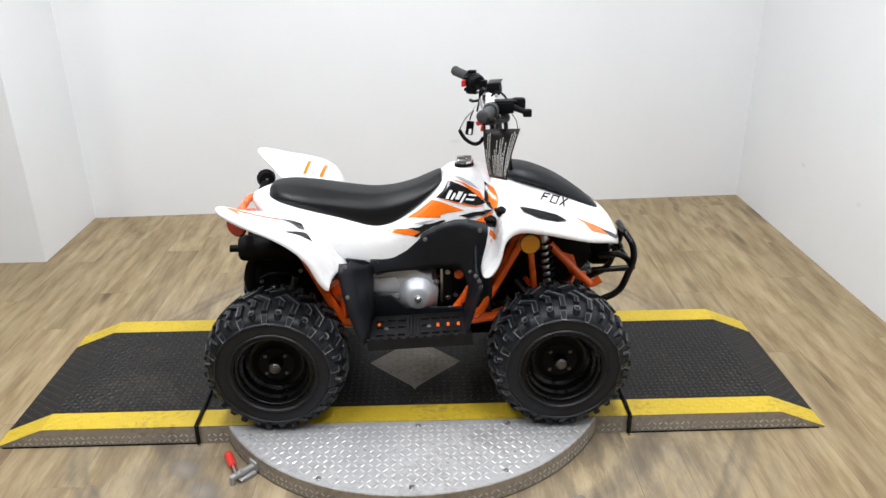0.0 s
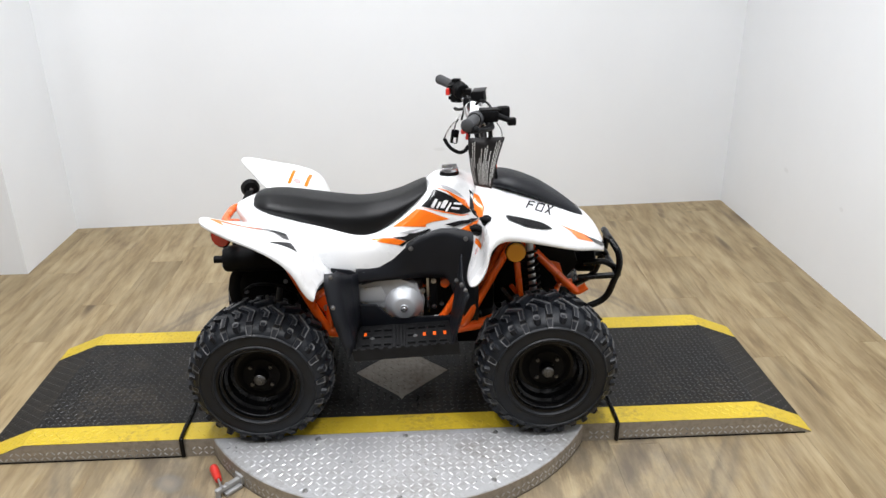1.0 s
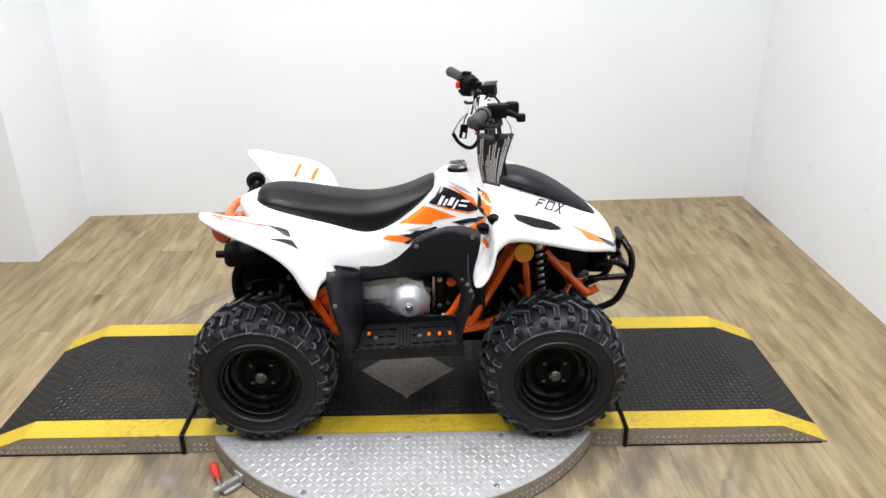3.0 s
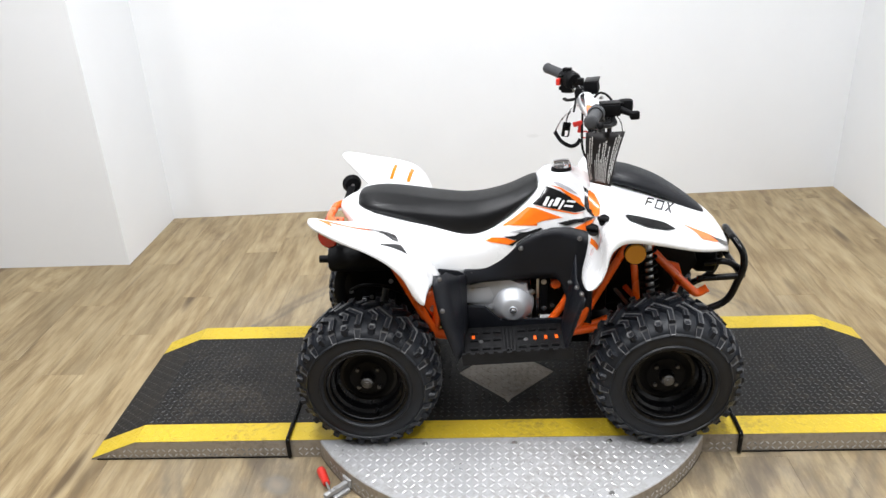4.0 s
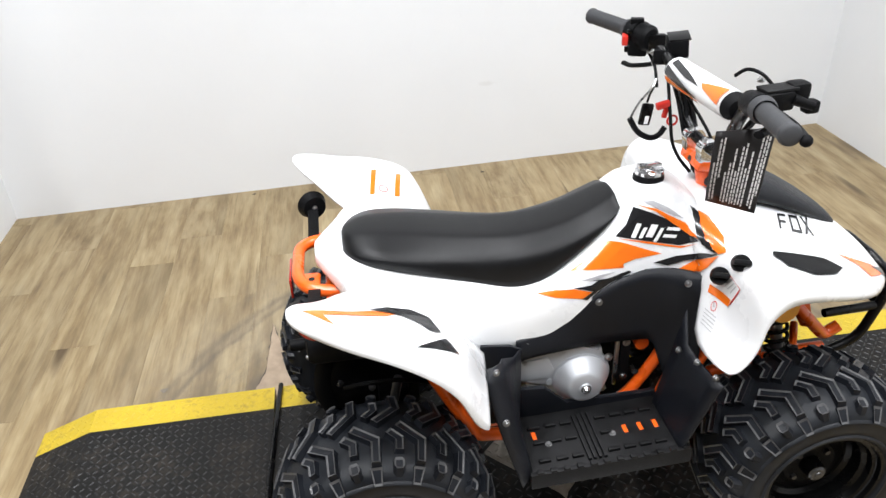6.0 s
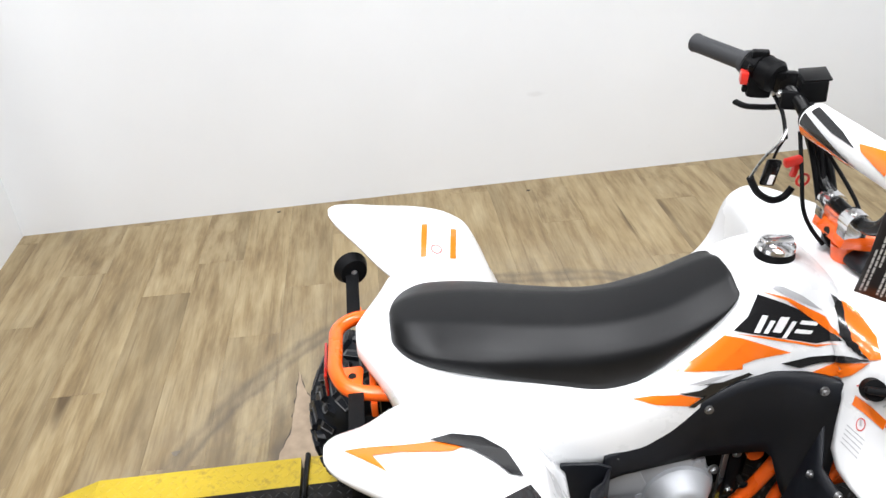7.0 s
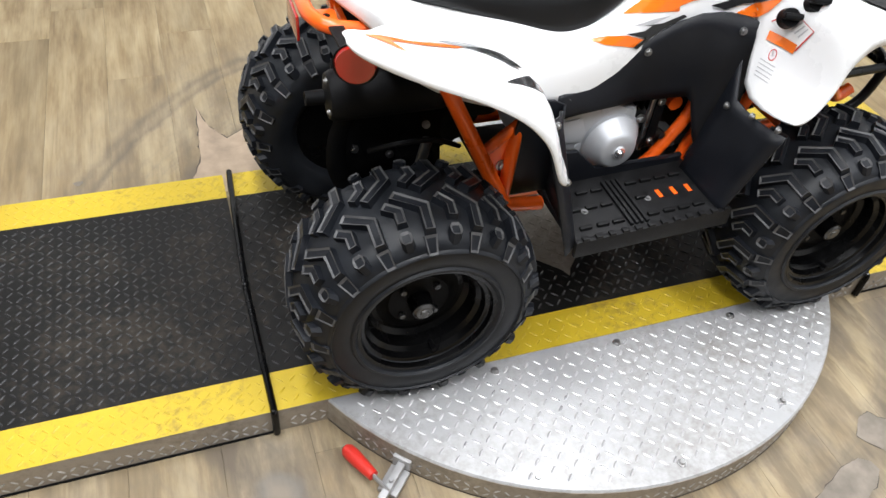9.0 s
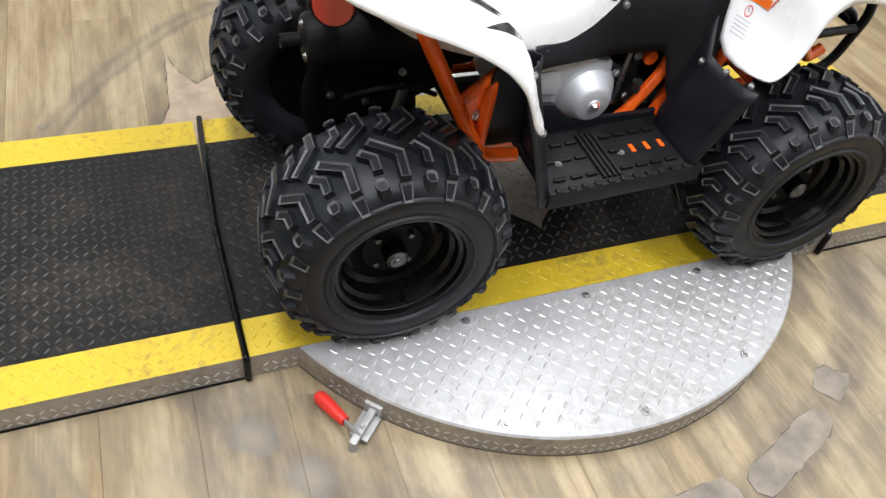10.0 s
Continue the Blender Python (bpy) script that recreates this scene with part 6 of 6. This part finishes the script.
# both rear fenders
for s, skin in ((-1, "near"), (1, "far")):
    f = fenders[0 if s < 0 else 1]

    def flip(pts):
        return [(x, CQ + s * (CQ - y), z) for x, y, z in pts]
    if s < 0:
        decal("orange_flash", flip([(-0.503, -0.387, 0.741), (-0.450, -0.366, 0.719), (-0.400, -0.350, 0.703), (-0.352, -0.352, 0.690), (-0.376, -0.368, 0.699), (-0.437, -0.374, 0.712), (-0.471, -0.390, 0.731), (-0.455, -0.412, 0.726), (-0.482, -0.398, 0.736)]), M_DECAL_O, f, (skin,), out=(0, s * 0.3, 1), label="orange flash")
        decal("black_flash", flip([(-0.402, -0.348, 0.703), (-0.372, -0.330, 0.690), (-0.335, -0.332, 0.680), (-0.308, -0.360, 0.683), (-0.295, -0.402, 0.680), (-0.312, -0.402, 0.686), (-0.330, -0.382, 0.690), (-0.350, -0.364, 0.693)]), M_DECAL_K, f, (skin,), out=(0, s * 0.3, 1), lift=0.0030, label="black flash")
        decal("black_flash", flip([(-0.338, -0.444, 0.690), (-0.288, -0.408, 0.670), (-0.271, -0.430, 0.654), (-0.306, -0.440, 0.678)]), M_DECAL_K, f, (skin,), out=(0, s * 0.6, 1), label="black triangle")
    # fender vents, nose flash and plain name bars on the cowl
    vent = flip([(0.293, -0.327, 0.694), (0.302, -0.313, 0.693), (0.398, -0.319, 0.672), (0.424, -0.338, 0.660), (0.392, -0.366, 0.669), (0.340, -0.383, 0.681), (0.298, -0.366, 0.691)])
    if s < 0:
        decal("fender_vent", vent, M_BLACK, cowl, ("cowl",), out=(0, s * 0.3, 1), lift=0.0035, label="black fender vent insert")
    decal("orange_flash", flip([(0.454, -0.274, 0.650), (0.485, -0.268, 0.633), (0.532, -0.251, 0.605), (0.573, -0.235, 0.573), (0.545, -0.270, 0.590), (0.500, -0.308, 0.617), (0.484, -0.286, 0.632)]), M_DECAL_O, cowl, ("cowl",), out=(0, s, 0.6), label="orange nose flash")
    decal("black_flash", flip([(0.530, -0.262, 0.606), (0.560, -0.250, 0.592), (0.592, -0.226, 0.570), (0.608, -0.186, 0.568), (0.612, -0.176, 0.556), (0.606, -0.204, 0.556), (0.588, -0.244, 0.566), (0.560, -0.262, 0.584)]), M_DECAL_K, cowl, ("cowl",), out=(0, s, 0.6), lift=0.0018)
    NAME = flip([(0.379, -0.186, 0.697), (0.460, -0.168, 0.668), (0.438, -0.233, 0.666), (0.362, -0.230, 0.692)])
    bars = [((u0, v0), (u1, v0), (u1, v1), (u0, v1)) for u0, u1, v0, v1 in ((0.03, 0.27, 0.0, 0.15), (0.03, 0.08, 0.0, 1.0), (0.03, 0.24, 0.42, 0.57), (0.37, 0.65, 0.0, 0.15), (0.37, 0.65, 0.85, 1.0), (0.37, 0.42, 0.15, 0.85), (0.60, 0.65, 0.15, 0.85))]
    bars += [((0.73, 0.0), (0.79, 0.0), (0.99, 1.0), (0.93, 1.0)), ((0.93, 0.0), (0.99, 0.0), (0.79, 1.0), (0.73, 1.0))]
    for k, bar_uv in enumerate(bars):
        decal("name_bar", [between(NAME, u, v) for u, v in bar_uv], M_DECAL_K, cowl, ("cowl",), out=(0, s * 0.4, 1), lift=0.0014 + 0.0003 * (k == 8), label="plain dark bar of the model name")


def ring(c, r, w, ux, vx, n=20):
    return [[c + (ux * math.cos(a) + vx * math.sin(a)) * rr for a in (2 * math.pi * k / n for k in range(n))] for rr in (r, r - w)]


def ring_decal(name, c, r, w, ux, vx, material, owner, skins, out):
    bm = bmesh.new()
    o = Vector(out).normalized()
    A, Bq = ([bm.verts.new(on_skin(p, skins, o, 0.0016)) for p in row] for row in ring(Vector(c), r, w, Vector(ux).normalized(), Vector(vx).normalized()))
    for i in range(len(A)):
        j = (i + 1) % len(A)
        bm.faces.new((A[i], A[j], Bq[j], Bq[i]))
    return part(name, bm, material, owner, angle=80)


# warning stickers: near front fender, far rear fender
WB = [(0.205, -0.286, 0.638), (0.228, -0.306, 0.664), (0.230, -0.355, 0.656), (0.212, -0.354, 0.618)]
st = decal("warning_sticker", [between(WB, 0, 0), between(WB, 1, 0), between(WB, 1, 1), between(WB, 0, 1)], M_DECAL_W, cowl, ("cowl",), out=(-1, -1, 0.3), label="white warning sticker with an orange bar")
for u0, u1, v0, v1 in ((0.0, 1.0, 0.0, 0.04), (0.0, 1.0, 0.96, 1.0), (0.97, 1.0, 0.0, 1.0)):
    decal("sticker_edge", [between(WB, u0, v0), between(WB, u1, v0), between(WB, u1, v1), between(WB, u0, v1)], M_RED, st, ("cowl",), out=(-1, -1, 0.3), lift=0.002)
for v in (0.3, 0.45, 0.6, 0.75):
    decal("print_line", [between(WB, 0.40, v), between(WB, 0.90, v), between(WB, 0.90, v + 0.05), between(WB, 0.40, v + 0.05)], M_INK, st, ("cowl",), out=(-1, -1, 0.3), lift=0.0022)
decal("orange_bar", [(0.203, -0.294, 0.625), (0.214, -0.350, 0.628), (0.210, -0.353, 0.613), (0.199, -0.297, 0.610)], M_DECAL_O, st, ("cowl",), out=(-1, -1, 0.3), lift=0.0024)
ring_decal("ban_ring", (0.201, -0.322, 0.595), 0.0095, 0.0018, (0.1, 1, 0), (0.2, 0, 1), M_RED, st, ("cowl",), (-1, -1, 0.3))
decal("ban_figure", [(0.197, -0.321, 0.603), (0.197, -0.325, 0.603), (0.197, -0.329, 0.595), (0.197, -0.325, 0.594)], M_INK, st, ("cowl",), out=(-1, -1, 0.3), lift=0.0018)
for k in range(5):
    z = 0.582 - 0.0065 * k
    decal("print_line", [(0.193, -0.308, z), (0.195, -0.344, z + 0.002), (0.195, -0.344, z + 0.0005), (0.193, -0.308, z - 0.0015)], M_INK, st, ("cowl",), out=(-1, -1, 0.3), lift=0.0018)
FAR = ("far",)
UP = (0, -0.2, 1)
st = decal("warning_sticker", [(-0.361, 0.181, 0.689), (-0.350, 0.184, 0.686), (-0.361, 0.109, 0.663), (-0.371, 0.106, 0.666)], M_DECAL_O, fenders[1], FAR, out=UP, label="orange warning strip with print")
decal("warning_sticker", [(-0.308, 0.184, 0.667), (-0.297, 0.188, 0.662), (-0.308, 0.116, 0.642), (-0.319, 0.113, 0.646)], M_DECAL_O, fenders[1], FAR, out=UP, label="orange warning strip with print")
for k in range(4):
    x = -0.343 + 0.0065 * k
    decal("print_line", [(x, 0.178, 0.680), (x + 0.0022, 0.178, 0.680), (x - 0.002, 0.146, 0.668), (x - 0.0042, 0.146, 0.668)], M_INK, st, FAR, out=UP)
    x = -0.290 + 0.0065 * k
    decal("print_line", [(x, 0.178 - 0.01 * k, 0.655), (x + 0.002, 0.178 - 0.01 * k, 0.655), (x - 0.008, 0.122, 0.635), (x - 0.010, 0.122, 0.635)], M_INK, st, FAR, out=UP)
ring_decal("ban_ring", (-0.341, 0.127, 0.662), 0.010, 0.002, (1, 0, 0), (0, 1, 0), M_RED, st, FAR, UP)
decal("ban_figure", [(-0.346, 0.131, 0.663), (-0.338, 0.130, 0.663), (-0.335, 0.123, 0.661), (-0.345, 0.122, 0.661)], M_INK, st, FAR, out=UP, lift=0.0018)

# graphics of the crossbar pad, laid on its round surface
for pts, material in (([(0.97, -66), (0.97, -8), (0.40, -34), (0.34, -48), (0.50, -58)], M_DECAL_O), ([(0.97, -3), (0.40, -31), (0.38, -25), (0.62, 2), (0.97, 36)], M_DECAL_K), ([(0.93, 46), (0.62, 26), (0.36, 24), (0.55, 46), (0.93, 74)], M_DECAL_K), ([(0.02, 78), (0.36, 42), (0.30, 26), (0.02, 4)], M_DECAL_O)):
    bm = bmesh.new()
    bm.faces.new([bm.verts.new((t, a / 100, 0)) for t, a in pts])
    bmesh.ops.triangulate(bm, faces=bm.faces[:])
    for _ in range(4):
        bmesh.ops.subdivide_edges(bm, edges=[e for e in bm.edges if e.calc_length() > 0.09], cuts=1)
        bmesh.ops.triangulate(bm, faces=bm.faces[:])
    for v in bm.verts:
        a = radians(v.co.y * 100)
        v.co = pad_a.lerp(pad_b, v.co.x) + Vector((-math.cos(a), 0, math.sin(a))) * 0.0278
    part("pad_graphic", bm, material, quad, angle=80)

# ---- clamp left on the floor beside the turntable ----
clampt = thing("toggle_clamp", (-0.52, -0.56, 0), "small steel toggle clamp with a red handle, lying on the floor", "clamp")
a, b = Vector((-0.556, -0.497, 0.022)), Vector((-0.520, -0.575, 0.030))
d = (b - a).normalized()
g = bm_lathe([(0.0, -0.004), (0.008, -0.003), (0.0125, 0.004), (0.0130, 0.020), (0.0115, 0.050), (0.0095, 0.072), (0.0, 0.074)], (0, 0, 0), 18, "Z")
bmesh.ops.transform(g, matrix=Matrix.Translation(a) @ d.to_track_quat("Z", "Y").to_matrix().to_4x4(), verts=g.verts)
part("handle", g, M_RED, clampt, "red rubber handle")
part("lever", bm_tube([a + d * 0.068, b, b + Vector((0.012, -0.018, -0.008))], 0.007, 8, flat=0.45), M_ZINC, clampt)
rz = Matrix.Rotation(radians(46), 3, "Z")
part("arm", bm_obox((-0.495, -0.573, 0.020), (0.086, 0.014, 0.014), rz, 0.003), M_ZINC, clampt, "steel clamp arm")
part("base", bm_obox((-0.492, -0.570, 0.006), (0.052, 0.036, 0.010), rz, 0.002), M_ZINC, clampt)
part("jaw", bm_obox((-0.468, -0.544, 0.022), (0.018, 0.034, 0.028), rz, 0.003), M_ZINC, clampt)
part("foot", bm_rod((-0.521, -0.600, 0.0), (-0.521, -0.600, 0.026), 0.008, 0.006, 12), M_ZINC, clampt)
part("pivot", bolt_bm((-0.500, -0.578, 0.027), EZ, 0.005, 0.005), M_ZINC, clampt)

# ---- mends and marks in the floor ----


def ragged(pts, rng, step=0.016, amount=0.0022):
    """The outline cut into short steps and torn a little."""
    out = []
    for (x0, y0), (x1, y1) in zip(pts, pts[1:] + pts[:1]):
        n = max(1, int(math.hypot(x1 - x0, y1 - y0) / step))
        for k in range(n):
            t = k / n
            out.append((x0 + (x1 - x0) * t + rng.uniform(-amount, amount), y0 + (y1 - y0) * t + rng.uniform(-amount, amount)))
    return out


def floor_patch(pts, label, seed=0, material=None, tear=1.0):
    rng = random.Random(seed)
    pts = ragged(pts, rng)
    ob = tagged(new("floor_patch", put("floor_patch", extrude_poly(pts, "xy", -0.003, 0.0008), material or M_PATCH, False)), label, "floor patch", kind="structure")
    turn = 1 if sum(p[0] * q[1] - q[0] * p[1] for p, q in zip(pts, pts[1:] + pts[:1])) > 0 else -1
    rim = []
    for (ax, ay), (x, y), (bx, by) in zip(pts[-1:] + pts[:-1], pts, pts[1:] + pts[:1]):
        d = Vector((by - ay, ax - bx)).normalized() * turn * rng.choice((-0.001, 0.0005, 0.0012, 0.002)) * tear
        rim.append((x + d.x, y + d.y))
    part("torn_edge", extrude_poly(rim, "xy", -0.003, 0.0004), M_PATCHEDGE, ob, "dark torn edge of the vinyl", smooth=False)


floor_patch([(0.146, -0.829), (0.217, -0.807), (0.300, -0.772), (0.345, -0.764), (0.366, -0.774), (0.370, -0.795), (0.339, -0.823), (0.269, -0.847), (0.195, -0.879), (0.154, -0.890), (0.130, -0.877), (0.130, -0.850)], "grey filled mend in the vinyl floor")
floor_patch([(0.411, -0.691), (0.440, -0.684), (0.449, -0.701), (0.476, -0.716), (0.451, -0.745), (0.408, -0.768), (0.376, -0.724)], "grey filled mend in the vinyl floor")
floor_patch([(-0.027, -0.839), (0.039, -0.833), (0.084, -0.833), (0.100, -0.857), (0.096, -0.900), (0.020, -0.925), (-0.040, -0.880)], "grey filled mend in the vinyl floor")
floor_patch([(-0.740, 0.262), (-0.731, 0.328), (-0.709, 0.385), (-0.706, 0.432), (-0.700, 0.520), (-0.696, 0.623), (-0.676, 0.540), (-0.636, 0.470), (-0.600, 0.495), (-0.556, 0.528), (-0.500, 0.480), (-0.480, 0.350), (-0.500, 0.262)], "ragged mend in the vinyl floor beside the ramp", material=M_BARE, tear=2.2)
for mx, my, r in ((0.154, 1.546, 0.010), (-0.810, 1.550, 0.008), (-0.987, 0.366, 0.012)):
    rng = random.Random(int(mx * 1000))
    pts = [(mx + r * rng.uniform(0.6, 1.2) * math.cos(k * 0.7), my + r * rng.uniform(0.4, 0.9) * math.sin(k * 0.7)) for k in range(9)]
    tagged(new("floor_mark", put("floor_mark", extrude_poly(pts, "xy", -0.002, 0.0012), M_PATCHEDGE if my > 1 else M_PATCH, False)), "small dark chip in the vinyl floor" if my > 1 else "small pale chip in the vinyl floor", "floor mark", kind="structure")

# ---- planks of the floor ----
PW, PL = 0.152, 0.914


def plank_mesh():
    me = bpy.data.meshes.new("plank")
    hx, hy, c, z1, z0 = PW / 2 - 0.0002, PL / 2 - 0.0002, 0.0006, 0.0, -0.0045
    vs = [(sx * hx, sy * hy, z0) for sx, sy in ((-1, -1), (1, -1), (1, 1), (-1, 1))]
    vs += [(sx * hx, sy * hy, z1 - c * 0.6) for sx, sy in ((-1, -1), (1, -1), (1, 1), (-1, 1))]
    vs += [(sx * (hx - c), sy * (hy - c), z1) for sx, sy in ((-1, -1), (1, -1), (1, 1), (-1, 1))]
    fs = [(8, 9, 10, 11)] + [(i, (i + 1) % 4, 4 + (i + 1) % 4, 4 + i) for i in range(4)] + [(4 + i, 4 + (i + 1) % 4, 8 + (i + 1) % 4, 8 + i) for i in range(4)]
    me.from_pydata(vs, [], fs)
    me.materials.append(M_FLOOR)
    return me


plank = plank_mesh()
rng = random.Random(7)
col = 0
x = X_FAR + 0.02
while x < X_R + PW * 0.4:
    off = (col * 0.37 + rng.uniform(0, 0.2)) % 1.0 * PL
    y = Y_NEAR - 0.05 + off - PL * 0.5
    while y - PL / 2 < (1.80 if x > X_L - 0.2 else Y_L + 0.1):
        a, b = max(y - PL / 2, Y_NEAR - 0.05), min(y + PL / 2, (1.78 if x > X_L - 0.05 else Y_L + 0.06))
        if b - a < 0.02:
            y += PL
            continue
        ob = new("plank", plank)
        ob.location = (x, (a + b) / 2, 0)
        ob.scale = (1, (b - a) / PL, 1)
        ob.parent = floor
        y += PL
    x += PW
    col += 1
